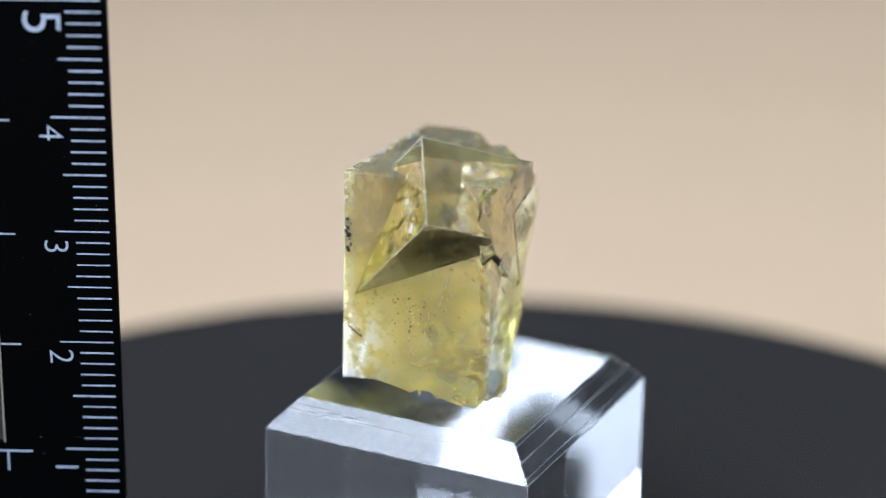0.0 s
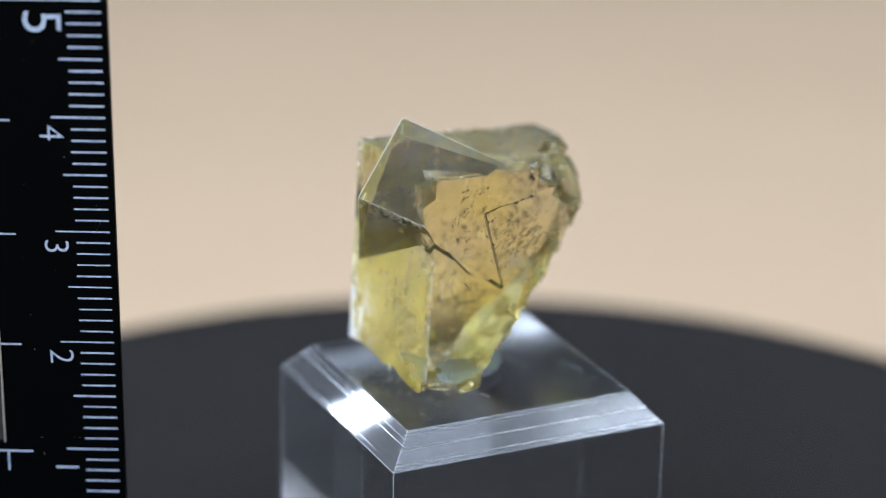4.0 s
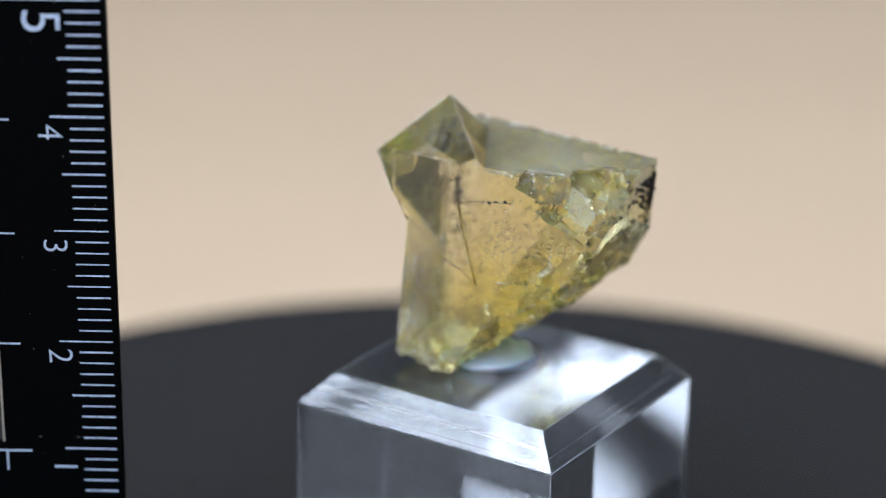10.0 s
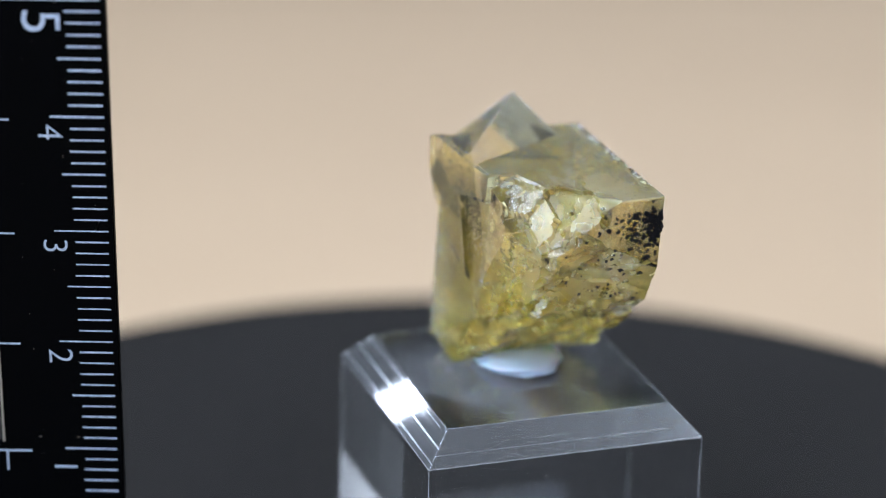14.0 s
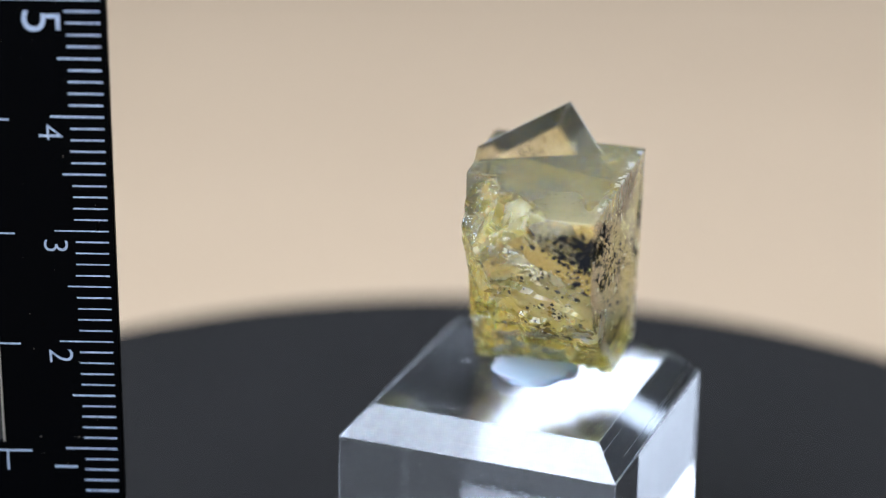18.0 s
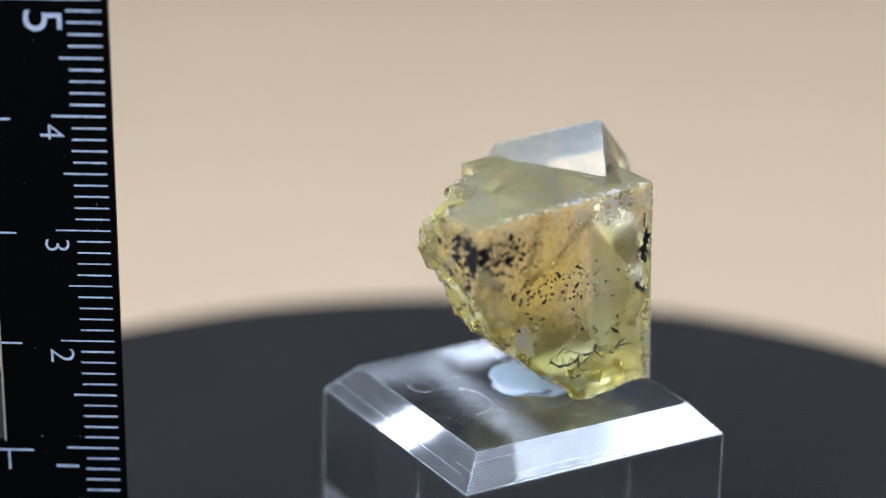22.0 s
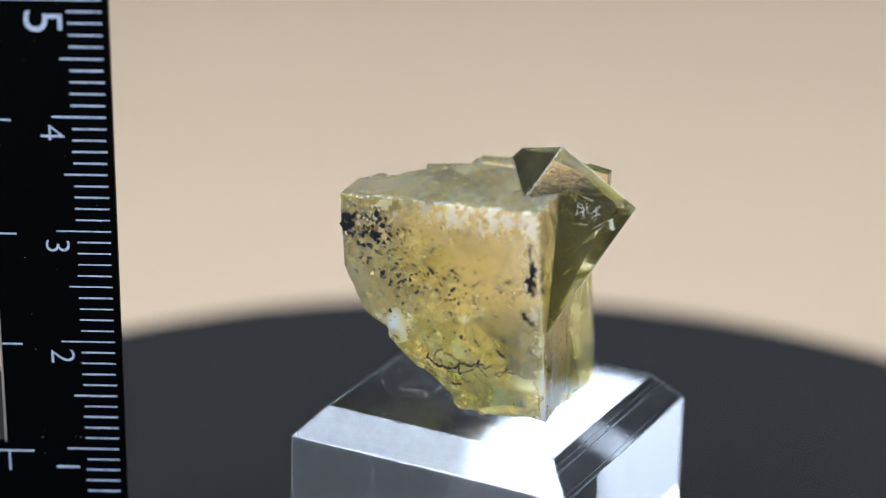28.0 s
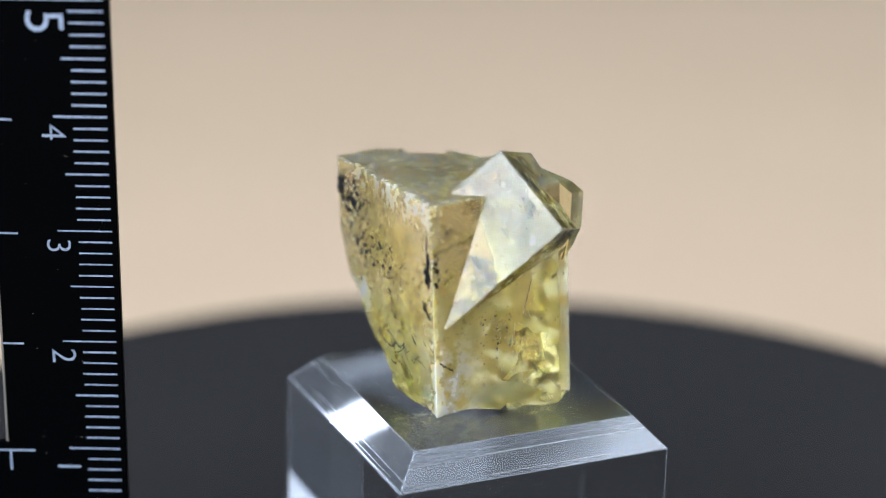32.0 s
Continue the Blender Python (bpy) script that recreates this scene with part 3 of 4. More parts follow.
# the twin cube that grows through the corner; both crystals end on one plane
twin_bm = solid_box(TWIN_A * CM, T1 * TWIN_SIZE[0] * CM, T2 * TWIN_SIZE[1] * CM, T3 * TWIN_SIZE[2] * CM)
for place, facing in ((uvn(0, PLATE - 0.003, 0), V), (uvn(0, -0.04, 0), direction(0.056, -1, 0))):
    cut = bmesh.ops.bisect_plane(twin_bm, geom=twin_bm.verts[:] + twin_bm.edges[:] + twin_bm.faces[:], plane_co=place * CM, plane_no=facing, clear_outer=True)
    bmesh.ops.contextual_create(twin_bm, geom=[e for e in cut["geom_cut"] if isinstance(e, bmesh.types.BMEdge)])
bmesh.ops.recalc_face_normals(twin_bm, faces=twin_bm.faces[:])


# beside the plate the twin stays under the long face
twin_solid = mesh_object("twin_solid", twin_bm, FLUORITE_TWIN)
BESIDE = [(0.46, -0.30), (1.6, -0.12), (1.6, -1.7), (0.0, -1.7), (0.0, -0.75), (0.66, -1.0)]
combine(twin_solid, prism_bm(BESIDE, 0.9, BESIDE, 1.6), "DIFFERENCE")
twin_bm = bmesh.new()
twin_bm.from_mesh(twin_solid.data)
bpy.data.objects.remove(twin_solid)
combine(whole, twin_bm, "UNION")


def on_face_end(u, v):
    """Whether a place lies on the short face between the sharp edge and the frosted edge."""
    return abs(u) < 0.004 and v > -0.11


def split_specimen(solid):
    """Share the faces of the one closed body out to the parts that they belong to."""
    me = solid.data
    groups = {"twin": [], "main": [], "broken": []}
    for p in me.polygons:
        c = p.center / CM
        q = c - CORNER
        u, v, n = q.dot(U), q.dot(V), q.dot(N)
        w = c - TWIN_A
        on_twin = any(abs(w.dot(ax) - off) < 0.0015 for ax, size in zip((T1, T2, T3), TWIN_SIZE) for off in (0, size))
        flat = any(abs(val) < 0.002 for val in (u, u - LEN, v + 0.1 * (1 - u / LEN), v - WID, v - PLATE, v - PLATE + 0.003, n)) or (on_face_end(u, v))
        plate_wall = v > WID - 0.002 or (u < -0.003 and v > 0.9)
        groups["twin" if (on_twin or plate_wall) and not flat else "main" if flat else "broken"].append(p.index)
    return groups


specimen = tagged(new("fluorite_specimen"), "transparent yellow fluorite cube with intergrown twin, black specks, on clear stand", "crystal")
shares = split_specimen(whole)
for key, name, mat, lab in (("main", "main_crystal", FLUORITE, "pale yellow transparent cube crystal"), ("twin", "twin_crystal", FLUORITE_TWIN, "clear glossy twin crystal corner"), ("broken", "broken_surface", FLUORITE_BROKEN, "rough cleaved broken surface")):
    bm = bmesh.new()
    bm.from_mesh(whole.data)
    bm.faces.ensure_lookup_table()
    keep = set(shares[key])
    bmesh.ops.delete(bm, geom=[f for f in bm.faces if f.index not in keep], context="FACES")
    ob = part(name, bm, mat, specimen, lab)
    if key == "twin":  # one twin face carries growth lines
        ob.data.materials.append(FLUORITE_STRIATED)
        for p in ob.data.polygons:
            p.material_index = 1 if p.normal.dot(T1) < -0.99 else 0
surface = BVHTree.FromPolygons([v.co.copy() for v in whole.data.vertices], [tuple(p.vertices) for p in whole.data.polygons])
bpy.data.objects.remove(whole)

# ---- black grains on the crystal ----
def grain_mesh(seed):
    """A clump of two to four small blocky crystals with uneven corners."""
    rg = random.Random(seed)
    bm = bmesh.new()
    for k in range(rg.choice((1, 2, 3, 3, 4))):
        block = bmesh.ops.create_cube(bm, size=1, matrix=Matrix.Translation((rg.uniform(-0.75, 0.75) * min(k, 1), rg.uniform(-0.75, 0.75) * min(k, 1), 0.1)) @ Matrix.Rotation(rg.uniform(-0.6, 0.6), 4, "Z") @ Matrix.Diagonal((rg.uniform(0.7, 1.6), rg.uniform(0.6, 1.2), 0.5, 1)))
        for v in block["verts"]:
            v.co += Vector((rg.uniform(-0.28, 0.28), rg.uniform(-0.28, 0.28), rg.uniform(-0.1, 0.1)))
    me = bpy.data.meshes.new("black_grain")
    bm.to_mesh(me)
    bm.free()
    me.materials.append(BLACK_MINERAL)
    return me


GRAINS = [grain_mesh(40 + i) for i in range(12)]


FINE = []  # grains too fine to count


def grain(u, v, n, normal, size, rg):
    hit, face_normal, _, _ = surface.ray_cast(spec(u, v, n) + normal.normalized() * 0.02, -normal)
    if hit is None:
        return
    normal = face_normal if face_normal.dot(normal) > 0.3 else normal
    turn = normal.to_track_quat("Z", "Y").to_matrix().to_4x4() @ Matrix.Rotation(rg.uniform(0, 6.28), 4, "Z")
    place = Matrix.Translation(hit) @ turn @ Matrix.Diagonal((size * rg.uniform(0.6, 1.2) * CM, size * 0.8 * CM, size * 0.7 * CM, 1))
    if size < 0.0125:
        FINE.append((rg.choice(GRAINS), place))
        return
    ob = new("black_grain", rg.choice(GRAINS))
    ob.parent = specimen
    ob.matrix_local = place


def face_v(u):
    return -0.1 * (1 - u / LEN) - 0.002


rg = random.Random(11)
OUT = direction(0.056, -1, 0)
# the larger grains of the speckled face: along, height, size
for u, n, size in ((1.733, -0.225, 0.05), (1.70, -0.26, 0.045), (1.75, -0.29, 0.05), (1.451, -0.156, 0.034), (1.43, -0.19, 0.028), (1.341, -0.324, 0.04), (1.36, -0.36, 0.028), (1.49, -0.331, 0.04), (1.52, -0.35, 0.03), (1.589, -0.324, 0.034), (1.405, -0.248, 0.026), (1.643, -0.427, 0.022), (1.567, -0.594, 0.024), (1.55, -0.55, 0.018), (1.374, -0.77, 0.026), (1.36, -0.74, 0.03), (1.288, -0.686, 0.026), (1.437, -0.675, 0.022), (1.301, -0.577, 0.018), (1.12, -0.644, 0.022), (0.97, -0.619, 0.026), (0.99, -0.59, 0.02), (0.825, -0.792, 0.03), (0.80, -0.755, 0.03), (0.78, -0.735, 0.02), (0.941, -0.766, 0.018), (1.119, -0.807, 0.026), (0.752, -0.545, 0.016), (0.674, -0.767, 0.018), (0.829, -0.955, 0.018), (1.383, -1.006, 0.026), (0.734, -1.164, 0.024), (0.355, -0.718, 0.024), (0.157, -0.895, 0.04), (0.14, -0.93, 0.03), (0.091, -0.973, 0.026), (0.798, -1.031, 0.014), (0.957, -0.405, 0.018)):
    grain(u, face_v(u), n, OUT, size, rg)
for i in range(12):  # a dense black patch at the far upper edge
    u, n = rg.uniform(1.66, 1.77), rg.uniform(-0.36, -0.16)
    grain(u, face_v(u), n, OUT, 0.03 * rg.uniform(0.7, 1.3), rg)
for i in range(9):  # the seam wraps the upright edge
    grain(-0.001, -0.085 + rg.uniform(0, 0.05), -0.42 - 0.035 * i, direction(-1, 0, 0), 0.024 * rg.uniform(0.7, 1.3), rg)
# small ones about them: centre, spread, number, grain size
for cu, cn, su, sn, count, size in ((1.60, -0.27, 0.10, 0.10, 28, 0.015), (1.40, -0.36, 0.12, 0.12, 26, 0.013), (1.25, -0.65, 0.16, 0.14, 28, 0.011), (0.88, -0.72, 0.2, 0.1, 28, 0.010), (0.45, -0.95, 0.2, 0.2, 34, 0.008), (1.0, -0.30, 0.3, 0.12, 24, 0.008), (0.30, -1.2, 0.15, 0.2, 12, 0.008), (1.1, -1.1, 0.25, 0.15, 10, 0.010)):
    for _ in range(count * 2):
        u, n = rg.gauss(cu, su), rg.gauss(cn, sn)
        if 0.03 < u < LEN - 0.03 and n < -0.04:
            grain(u, face_v(u), n, OUT, size * rg.uniform(0.5, 1.5), rg)
for i in range(34):  # fine dark threads on the short face
    k = i % 3
    v, n = (0.62, 0.50, 0.36)[k] + rg.gauss(0, 0.02), -1.0 - 0.045 * (i // 3) + rg.uniform(-0.02, 0.02)
    grain(-0.001, v, n, direction(-1, 0, 0), 0.009 * rg.uniform(0.5, 1.6), rg)
for i in range(22):  # dark seam near the upright edge
    k = i / 21
    u, n = 0.075 + 0.016 * math.sin(k * 9) + rg.uniform(-0.008, 0.008), -0.27 - k * 0.41
    grain(u, face_v(u), n, OUT, 0.034 * rg.uniform(0.6, 1.2) * (0.55 if k < 0.35 or 0.55 < k < 0.65 else 1.0), rg)
for i in range(70):  # grains on the end beside the far edge
    v, n = 0.02 + abs(rg.gauss(0.0, 0.13)), rg.gauss(-0.32, 0.15)
    grain(LEN, v, n, direction(1, 0, 0), 0.026 * rg.uniform(0.4, 1.5) * (1.0 if v < 0.15 else 0.6), rg)
for i in range(85):  # a scatter that thins out from that edge
    v, n = abs(rg.gauss(0.0, 0.26)), -0.12 - abs(rg.gauss(0.0, 0.22))
    grain(LEN, v, n, direction(1, 0.1, -0.1), 0.021 * rg.uniform(0.5, 1.5), rg)
for i in range(80):  # and sparse ones lower on the broken end
    grain(LEN, rg.uniform(0.1, 1.0), rg.uniform(-1.4, -0.5), direction(1, 0.1, -0.3), 0.015 * rg.uniform(0.4, 1.6), rg)
for i in range(7):  # along the ledge
    grain(0.48 + i * 0.07 + rg.uniform(0, 0.03), PLATE + 0.001, -0.355 + 0.018 * i, V, 0.016 * rg.uniform(0.5, 1.3), rg)
for i in range(24):  # fine grains scattered on the clear long face
    grain(rg.uniform(0.1, 0.6), PLATE + 0.001, rg.uniform(-0.7, -0.12), V, 0.009 * rg.uniform(0.5, 1.6), rg)

for i in range(75):  # dark dust on the underside of the twin
    at = TWIN_A + T1 * (TWIN_SIZE[0] + 0.03) + T2 * abs(rg.gauss(0.10, 0.22)) + T3 * rg.uniform(0.03, 0.60)
    hit, face_normal, _, _ = surface.ray_cast(at * CM, -T1)
    if hit is not None and face_normal.dot(T1) > 0.8:
        size = 0.012 * rg.uniform(0.5, 1.6) * CM
        FINE.append((rg.choice(GRAINS), Matrix.Translation(hit) @ face_normal.to_track_quat("Z", "Y").to_matrix().to_4x4() @ Matrix.Diagonal((size, size * 0.8, size * 0.5, 1))))

coords, tris = [], []
for base, place in FINE:
    first = len(coords)
    coords += [place @ v.co for v in base.vertices]
    tris += [[first + i for i in p.vertices] for p in base.polygons]
fine_mesh = bpy.data.meshes.new("black_mineral_dusting")
fine_mesh.from_pydata(coords, [], tris)
fine_mesh.materials.append(BLACK_MINERAL)
fine = new("black_mineral_dusting", fine_mesh)
fine.parent = specimen
fine["kind"] = "stuff"

# ---- dark seams, etch marks, chipped edges and inner cracks ----
def seam(points, normal, wide, mat=BLACK_MINERAL, name="dark_crack"):
    """An uneven dark ribbon that follows the crystal's surface through places (u, v, n)."""
    way = []
    for p, q in zip(points, points[1:]):
        steps = max(2, int((Vector(q) - Vector(p)).length / 0.018))
        way += [Vector(p).lerp(Vector(q), i / steps) for i in range(steps)]
    way.append(Vector(points[-1]))
    bm = bmesh.new()
    rows = []
    for i, p in enumerate(way):
        jog = 0.0 if mat is ETCHED else noise.noise(p * 23) * 0.010 + rg.uniform(-0.5, 0.5) * wide
        ahead = (way[min(i + 1, len(way) - 1)] - way[max(i - 1, 0)])
        ahead = direction(*ahead).normalized()
        side = ahead.cross(normal.normalized())
        hit, _, _, _ = surface.ray_cast(spec(*p) + normal.normalized() * 0.02, -normal)
        if hit is None:
            continue
        w = wide * (rg.uniform(0.8, 1.1) if mat is ETCHED else rg.uniform(0.3, 1.25)) * (0.35 if i in (0, len(way) - 1) else 1.0)
        base = hit + side * jog * CM
        rows.append([bm.verts.new(base + side * w * CM * k + normal.normalized() * 0.0035 * CM * h) for k, h in ((-0.5, 0.1), (0.0, 1.0), (0.5, 0.1))])
    for a, c in zip(rows, rows[1:]):
        for k in range(2):
            bm.faces.new((a[k], a[k + 1], c[k + 1], c[k]))
    part(name, bm, mat, specimen)


def along_face(pairs):
    return [(u, face_v(u), n) for u, n in pairs]


seam(along_face([(1.077, -1.389), (0.961, -1.461), (0.809, -1.454), (0.74, -1.403), (0.656, -1.428), (0.57, -1.36)]), OUT, 0.022)
seam(along_face([(0.757, -1.391), (0.777, -1.512), (0.674, -1.464), (0.554, -1.38)]), OUT, 0.016)
seam(along_face([(0.426, -1.231), (0.339, -1.311)]), OUT, 0.024)
seam(along_face([(0.369, -1.435), (0.267, -1.435), (0.166, -1.465)]), OUT, 0.012)
seam(along_face([(0.847, -1.599), (0.728, -1.601)]), OUT, 0.02)
seam(along_face([(0.62, -0.71), (0.537, -0.639)]), OUT, 0.012)
# a web of short dark cracks low on the speckled face
for _ in range(16):
    u, n = rg.gauss(0.78, 0.17), rg.gauss(-1.42, 0.07)
    way = [(u, n)]
    for _ in range(rg.choice((2, 3, 4))):
        u, n = u - rg.uniform(0.02, 0.07), n + rg.choice((-1, 1)) * rg.uniform(0.01, 0.06)
        way.append((u, n))
    seam(along_face(way), OUT, rg.uniform(0.007, 0.014))
IN_U = direction(-1, 0, 0)
seam([(0, 0.859, -0.811), (0, 0.764, -1.107)], IN_U, 0.014, ETCHED)
seam([(0, 0.679, -1.153), (0, 0.67, -1.368)], IN_U, 0.012, ETCHED)
seam([(0, -0.06, -1.366), (0, 0.073, -1.461)], IN_U, 0.016)
CLEAVAGE = (
    (ETCHED, 0.010, ((1.17, -0.38), (1.28, -0.23))),
    (CHIP_AND_GLINT, 0.007, ((0.88, -1.01), (1.03, -0.98))),
    (CHIP_AND_GLINT, 0.007, ((0.86, -1.44), (1.06, -1.30), (1.30, -1.11))),
    (ETCHED, 0.010, ((1.23, -0.75), (1.35, -0.95), (1.26, -1.11))),
    (ETCHED, 0.010, ((1.33, -0.40), (1.46, -0.27), (1.56, -0.40))),
    (ETCHED, 0.010, ((0.69, -1.72), (0.91, -1.52), (1.28, -1.31))),
    (CHIP_AND_GLINT, 0.007, ((1.39, -1.01), (1.52, -0.84), (1.54, -0.73))),
    (CHIP_AND_GLINT, 0.007, ((0.10, -1.11), (0.10, -0.93))),
    (ETCHED, 0.010, ((0.31, -0.96), (0.41, -1.05))),
    (ETCHED, 0.010, ((0.77, -1.25), (0.90, -1.41))),
    (ETCHED, 0.010, ((1.14, -0.66), (1.24, -0.53))),
    (CHIP_AND_GLINT, 0.007, ((1.18, -0.98), (1.30, -0.81), (1.35, -0.62))),
)
# the plate's inner edge is filled with dark matter
seam([(0.455, PLATE, -0.365), (0.564, PLATE, -0.68), (0.655, PLATE, -0.945)], V, 0.013, ETCHED)


# cleavage lines on the clear long face, dark ones and bright ones
for mat, wide, pairs in CLEAVAGE:
    seam([(u, PLATE, n) for u, n in pairs], V, wide, mat, "cleavage_line")


def etch_marks(places, normal, lean, long):
    """Small brown dashes on a face, joined into one piece."""
    bm = bmesh.new()
    for u, v, n in places:
        hit, face_normal, _, _ = surface.ray_cast(spec(u, v, n) + normal.normalized() * 0.02, -normal)
        if hit is None:
            continue
        turn = face_normal.to_track_quat("Z", "Y").to_matrix().to_4x4() @ Matrix.Rotation(lean + rg.gauss(0, 0.35), 4, "Z")
        size = Matrix.Diagonal((long * rg.uniform(0.4, 1.5) * CM, 0.007 * rg.uniform(0.6, 1.5) * CM, 0.003 * CM, 1))
        bmesh.ops.create_cube(bm, size=1, matrix=Matrix.Translation(hit) @ turn @ size)
    part("etching", bm, ETCHED, specimen, "fine brown etch marks")["kind"] = "stuff"


etch_marks([(rg.gauss(0.90, 0.14), PLATE, rg.gauss(-0.64, 0.15)) for _ in range(280)], V, 0.7, 0.024)
etch_marks([(rg.uniform(0.1, 0.45), PLATE, rg.uniform(-0.6, -0.10)) for _ in range(26)], V, 1.3, 0.030)
etch_marks([(0, rg.gauss(c, 0.035), rg.gauss(d, 0.05)) for c, d in ((0.5, -1.18), (0.56, -1.24), (0.49, -1.5), (0.70, -1.42), (0.83, -1.06)) for _ in range(8)], IN_U, 1.4, 0.032)


def chipped_edge(a, c, count, size, spread=0.008):
    bm = bmesh.new()
    for _ in range(count * 2):
        k = rg.random()
        p = a.lerp(c, k) + Vector((rg.gauss(0, spread), rg.gauss(0, spread), rg.gauss(0, spread)))
        m = Matrix.Translation(p * CM) @ Matrix.Rotation(rg.uniform(0, 3), 4, (c - a).normalized()) @ Matrix.Diagonal((*(size * rg.uniform(0.3, 1.4) * CM for _ in range(3)), 1))
        bmesh.ops.create_cube(bm, size=1.6, matrix=m)
    part("edge_chipping", bm, CHIP_AND_GLINT, specimen, "pale chips along a crystal edge")["kind"] = "stuff"


chipped_edge(uvn(0.05, -0.1, 0), uvn(1.72, -0.004, 0), 70, 0.0025, 0.012)
chipped_edge(uvn(0, -0.1, -0.1), uvn(0, -0.1, -1.75), 8, 0.004)
chipped_edge(uvn(0, WID, -0.7), uvn(0, WID, -1.8), 14, 0.0035)
chipped_edge(TWIN_A, TWIN_A + T1 * TWIN_SIZE[0], 16, 0.005, 0.004)
chipped_edge(TWIN_A, TWIN_A + T2 * 0.5, 12, 0.005, 0.004)


def edge_glint(a, c, wide):
    """A narrow pale strip that paints the glint along a sharp crystal edge."""
    a, c = a * CM, c * CM
    bm = bmesh.new()
    m = Matrix.Translation((a + c) / 2) @ (c - a).to_track_quat("X", "Z").to_matrix().to_4x4() @ Matrix.Diagonal(((c - a).length, wide * CM, wide * CM, 1))
    bmesh.ops.create_cube(bm, size=1, matrix=m)
    part("edge_line", bm, CHIP_AND_GLINT, specimen, "fine pale strip painted as a crystal edge highlight")


def twin(a, c, d):
    return TWIN_A + T1 * TWIN_SIZE[0] * a + T2 * TWIN_SIZE[1] * c + T3 * TWIN_SIZE[2] * d


edge_glint(twin(0, 0, 0), twin(1, 0, 0), 0.0035)
edge_glint(twin(0, 0, 0), twin(0, 0.45, 0), 0.003)
edge_glint(twin(0, 0, 0), twin(0, 0, 0.72), 0.003)
edge_glint(twin(1, 0, 0), twin(1, 0.85, 0), 0.003)
edge_glint(twin(1, 0, 0), twin(1, 0, 0.5), 0.003)


# fine scratches and a small chip on one face of the twin
bm = bmesh.new()
for _ in range(16):
    a, c = rg.gauss(0.58, 0.10), rg.gauss(0.20, 0.06)
    way, bend = rg.uniform(0, 3.1), rg.uniform(-9, 9)
    for _ in range(7):
        p = twin(a, c, 0) - T3 * 0.0008
        ahead = T1 * math.cos(way) + T2 * math.sin(way)
        m = Matrix((ahead, T3.cross(ahead), T3)).transposed().to_4x4()
        m.translation = p * CM
        bmesh.ops.create_cube(bm, size=1, matrix=m @ Matrix.Diagonal((0.015 * CM, 0.0032 * CM, 0.0015 * CM, 1)))
        a, c, way = a + 0.013 * math.cos(way) / TWIN_SIZE[0], c + 0.013 * math.sin(way) / TWIN_SIZE[1], way + bend * 0.02
part("scratches", bm, CHIP_AND_GLINT, specimen, "fine pale curved scratches")["kind"] = "stuff"
chipped_edge(twin(0.86, 0.17, 0), twin(0.92, 0.20, 0), 14, 0.010, 0.010)


# small teeth of crystal at the broken foot
def tooth(u, v, n, wide, high, lean):
    bm = bmesh.new()
    axis = (direction(lean, rg.uniform(-0.2, 0.2), -1)).normalized()
    turn = axis.to_track_quat("Z", "Y").to_matrix().to_4x4()
    bmesh.ops.create_cone(bm, cap_ends=True, segments=5, radius1=wide * CM, radius2=wide * 0.12 * CM, depth=high * CM, matrix=Matrix.Translation(spec(u, v, n)) @ turn @ Matrix.Rotation(rg.uniform(0, 1), 4, "Z") @ Matrix.Diagonal((1.0, rg.uniform(0.5, 0.9), 1, 1)))
    for v in bm.verts:
        v.co += Vector((rg.uniform(-1, 1), rg.uniform(-1, 1), rg.uniform(-1, 1))) * wide * 0.15 * CM
    part("crystal_tooth", bm, FLUORITE_BROKEN, specimen)


for u, v, n, wide, high, lean in ((0.808, 0.02, -1.59, 0.07, 0.14, 0.1), (0.51, 0.0, -1.70, 0.06, 0.15, 0.0), (0.02, -0.04, -1.76, 0.05, 0.12, 0.0), (0.02, 0.60, -1.87, 0.05, 0.14, -0.3), (0.02, 0.92, -1.84, 0.04, 0.09, 0.1)):
    tooth(u, v, n, wide * 0.75, high * 0.8, lean)

# ---- putty under the crystal ----
bm = bmesh.new()
bmesh.ops.create_icosphere(bm, subdivisions=4, radius=1)
for v in bm.verts:
    k = 1 + 0.22 * noise.noise(v.co * 1.7) + 0.06 * noise.noise(v.co * 5.1)
    v.co = Vector((v.co.x * 0.39 * k, v.co.y * 0.37 * k, max(0.0, 0.5 + v.co.z * 0.7) * 0.12)) * CM
putty = mesh_object("mounting_putty", bm, PUTTY, smooth=True)
tagged(putty, "blob of bluish white mounting putty between crystal and stand", "putty")
PUTTY_AT = Vector((-0.35, -0.06, 0)) * CM
for v in putty.data.vertices:
    v.co += PUTTY_AT + Vector((0, 0, Z_TOP + 0.00002))

# ---- ruler ----
RX, RY, RZ3, LEAN = -3.2018, -0.8, 1.4892 + 2.05, -0.0129
ruler = tagged(new("ruler"), "black L-shaped centimetre ruler with white scale marks standing upright", "ruler")
ruler.matrix_world = Matrix.Translation((RX * CM, RY * CM, RZ3 * CM)) @ Matrix.Rotation(math.atan(LEAN), 4, "Y")
# local: x to the right from the edge, z up from the 3 cm mark, in cm
bm = bmesh.new()
outline = [(0, -3.05), (0, 6.0), (-1.035, 6.0), (-1.035, -1.96), (-8.0, -1.96), (-8.0, -3.05)]
front = [bm.verts.new((x * CM, 0, z * CM)) for x, z in outline]
back = [bm.verts.new((x * CM, 0.09 * CM, z * CM)) for x, z in outline]
bm.faces.new(front)
bm.faces.new(back[::-1])
for i in range(6):
    bm.faces.new((front[i], back[i], back[(i + 1) % 6], front[(i + 1) % 6]))
bmesh.ops.recalc_face_normals(bm, faces=bm.faces[:])
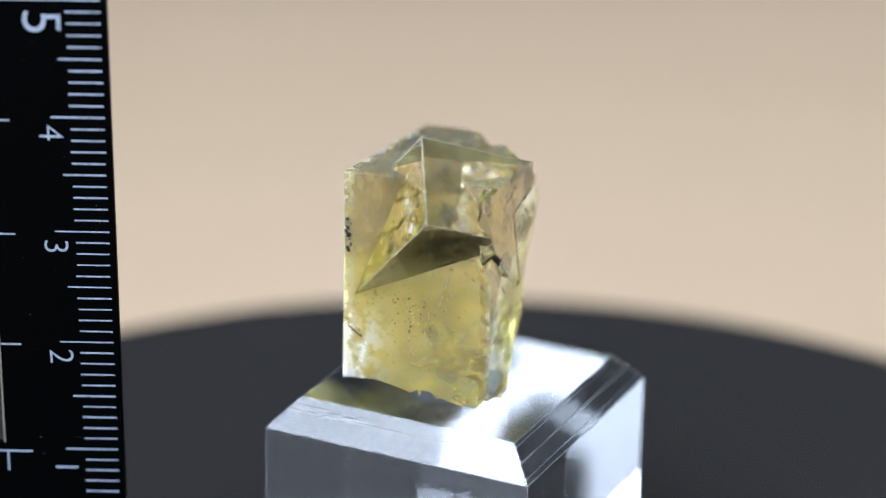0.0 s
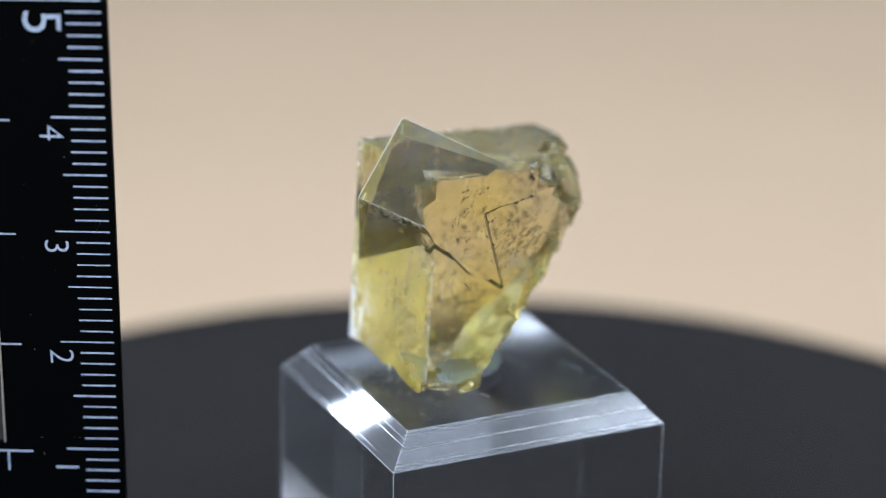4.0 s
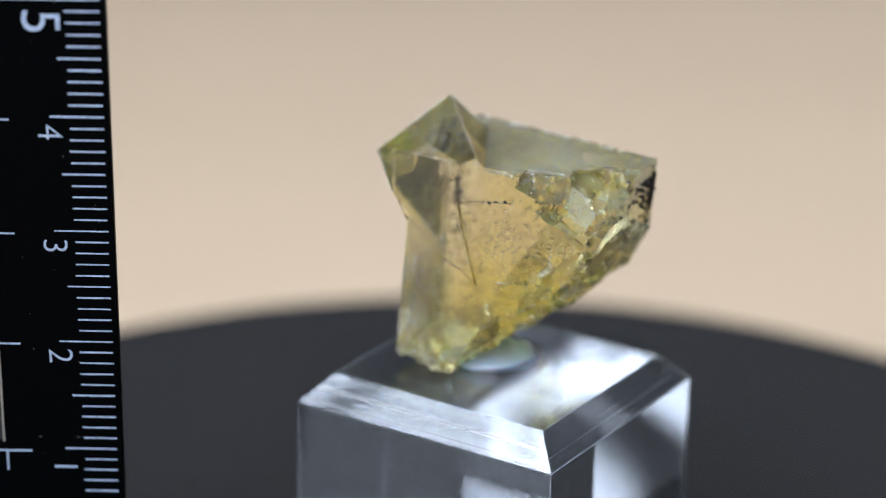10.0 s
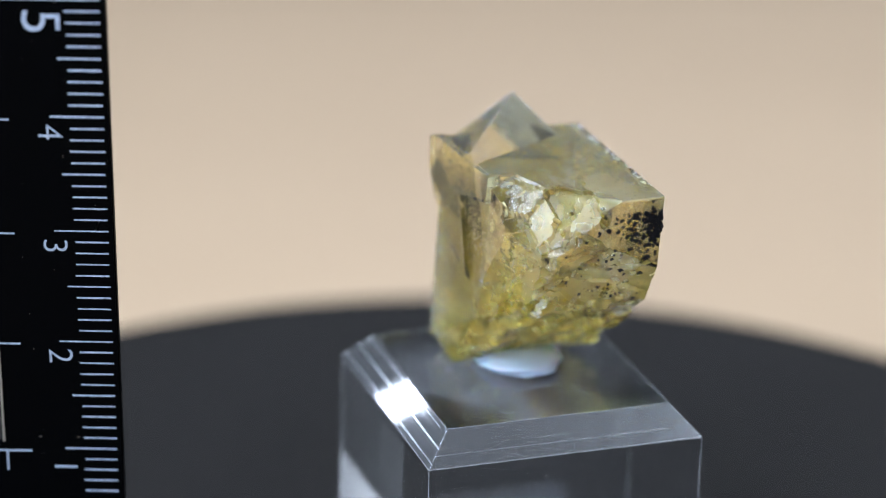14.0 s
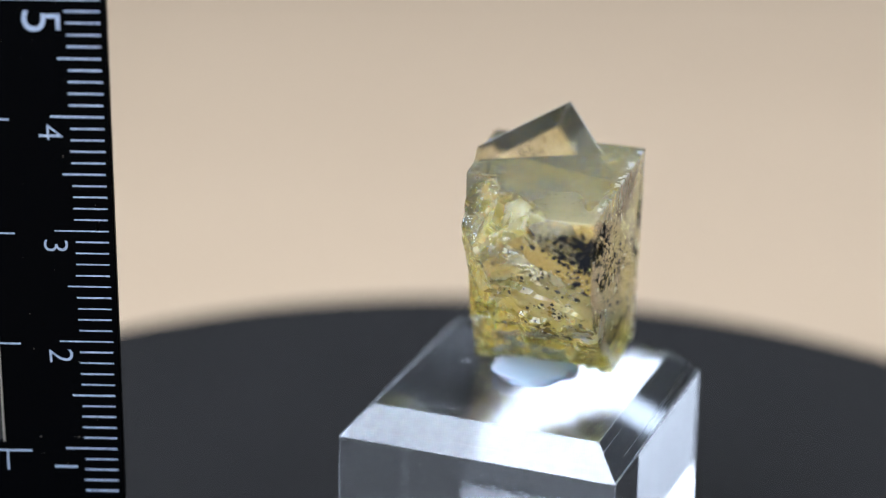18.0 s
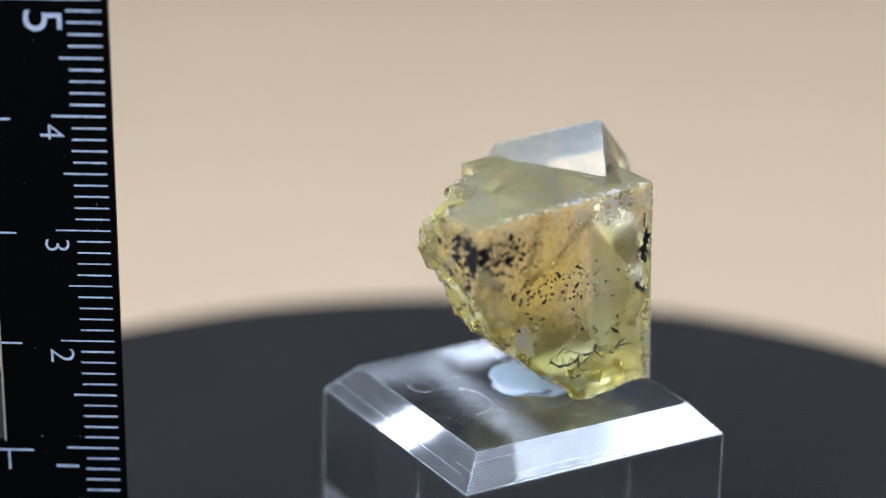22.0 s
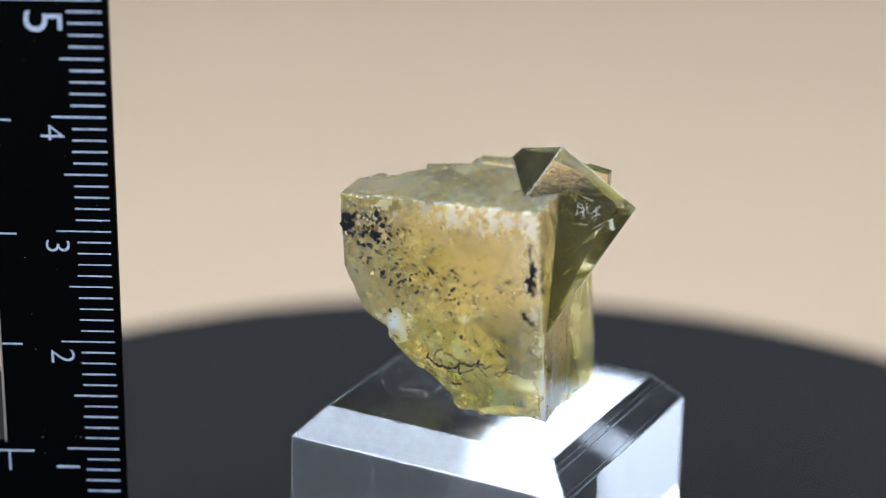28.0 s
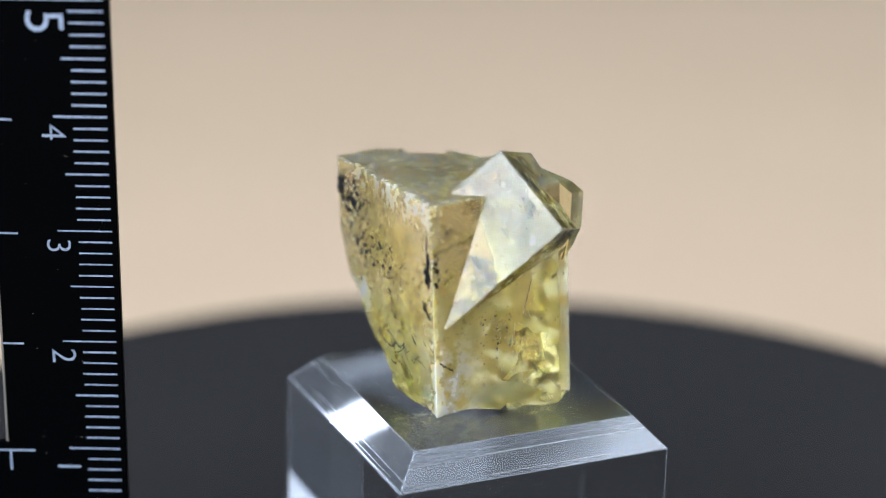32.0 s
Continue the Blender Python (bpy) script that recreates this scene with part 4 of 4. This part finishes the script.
bmesh.ops.bevel(bm, geom=bm.edges[:], offset=0.012 * CM, segments=2, affect="EDGES")
part("blade", bm, RULER_BLACK, ruler, "glossy black ruler blade")
INK = 0.004 * CM


def mark(x0, x1, z, wide=0.016, name="tick"):
    bm = box_bm(x0 * CM, x1 * CM, -INK, -INK * 0.1, (z - wide / 2) * CM, (z + wide / 2) * CM)
    return part(name, bm, RULER_INK, ruler)


tick_rng = random.Random(8)
for mm in range(1, 60):
    z = mm / 10 - 3
    inner = -0.50 if mm % 10 == 0 else -0.415 if mm % 5 == 0 else -0.335
    thick = 0.0135 + 0.002 * max(0.0, z)
    mark((-1.0 if mm == 50 else inner) + tick_rng.uniform(-0.006, 0.006), -0.05 + tick_rng.uniform(-0.005, 0.004), z + tick_rng.uniform(-0.0015, 0.0015), thick * tick_rng.uniform(0.85, 1.15))
    if mm % 10 == 0 and mm != 50:
        mark(-1.015 if mm > 10 else -1.3, -0.84 if mm > 10 else -0.79, z - 0.03)
mark(-1.012, -0.994, -2.12, 0.19, "scale_corner")


def digit(ch, z, size, x):
    cu = bpy.data.curves.new("digit", "FONT")
    cu.body, cu.size, cu.extrude = ch, size * CM, INK * 0.5
    cu.offset = (-0.004 if size < 0.4 else -0.002) * CM
    cu.align_x, cu.align_y = "CENTER", "CENTER"
    tmp = new("digit_curve", cu)
    dg = bpy.context.evaluated_depsgraph_get()
    dg.update()
    me = bpy.data.meshes.new_from_object(tmp.evaluated_get(dg))
    bpy.data.objects.remove(tmp)
    me.materials.clear()
    me.materials.append(RULER_INK)
    # letters face the camera (-y) and are turned a quarter clockwise
    me.transform(Matrix.Translation((x * CM, -INK * 0.6, z * CM)) @ Matrix.Rotation(radians(90), 4, "X") @ Matrix.Rotation(radians(-90), 4, "Z"))
    ob = new("numeral", me)
    ob.parent = ruler
    return ob


for k, (size, x) in {1: (0.30, -0.51), 2: (0.30, -0.51), 3: (0.30, -0.51), 4: (0.30, -0.51), 5: (0.46, -0.55)}.items():
    digit(str(k), k - 3 - (0.175 if k == 1 else 0.135 if k < 5 else 0.19), size, x)

# a lighter strip paints the light caught by the left edge
bm = box_bm(-1.037 * CM, -1.017 * CM, -0.003 * CM, 0.03 * CM, -1.95 * CM, 6.0 * CM, 0.004 * CM)
part("edge_glint_strip", bm, RULER_EDGE, ruler, "lighter strip painted as the lit edge of the ruler")
bm = bmesh.new()
tip = [bm.verts.new((x * CM, -INK * 1.5, z * CM)) for x, z in ((-0.165, 0.02), (-0.15, 0.005), (-0.115, 0.085), (-0.122, 0.095))]
bm.faces.new(tip)
bmesh.ops.solidify(bm, geom=bm.faces[:], thickness=INK)
part("paint_flake", bm, RULER_EDGE, ruler, "small pale chip beside the scale")
dust_rng = random.Random(3)
bm = bmesh.new()
for _ in range(30):
    c = Vector((dust_rng.uniform(-0.95, -0.1), -0.003, dust_rng.uniform(-2.2, 2.6))) * CM
    bmesh.ops.create_icosphere(bm, subdivisions=1, radius=dust_rng.uniform(0.0015, 0.0035) * CM, matrix=Matrix.Translation(c) @ Matrix.Diagonal((dust_rng.uniform(0.7, 3), 0.5, 1, 1)))
part("dust", bm, RULER_EDGE, ruler, "fine pale dust specks")["kind"] = "stuff"

holder = tagged(mesh_object("ruler_holder", box_bm(-0.118, -0.088, -0.016, 0.0, -0.0304, (RZ3 - 3.05) * CM - 0.0011, 0.001), RULER_BLACK), "small black block that carries the ruler", "ruler holder")


def motions():
    spin = [(s * 0.5, Matrix.Rotation(radians(turn_angle(s * 0.5)), 4, "Z")) for s in range(0, 65)]
    for thing in (platter, stand, specimen, putty):
        walk(thing, spin)


motions()
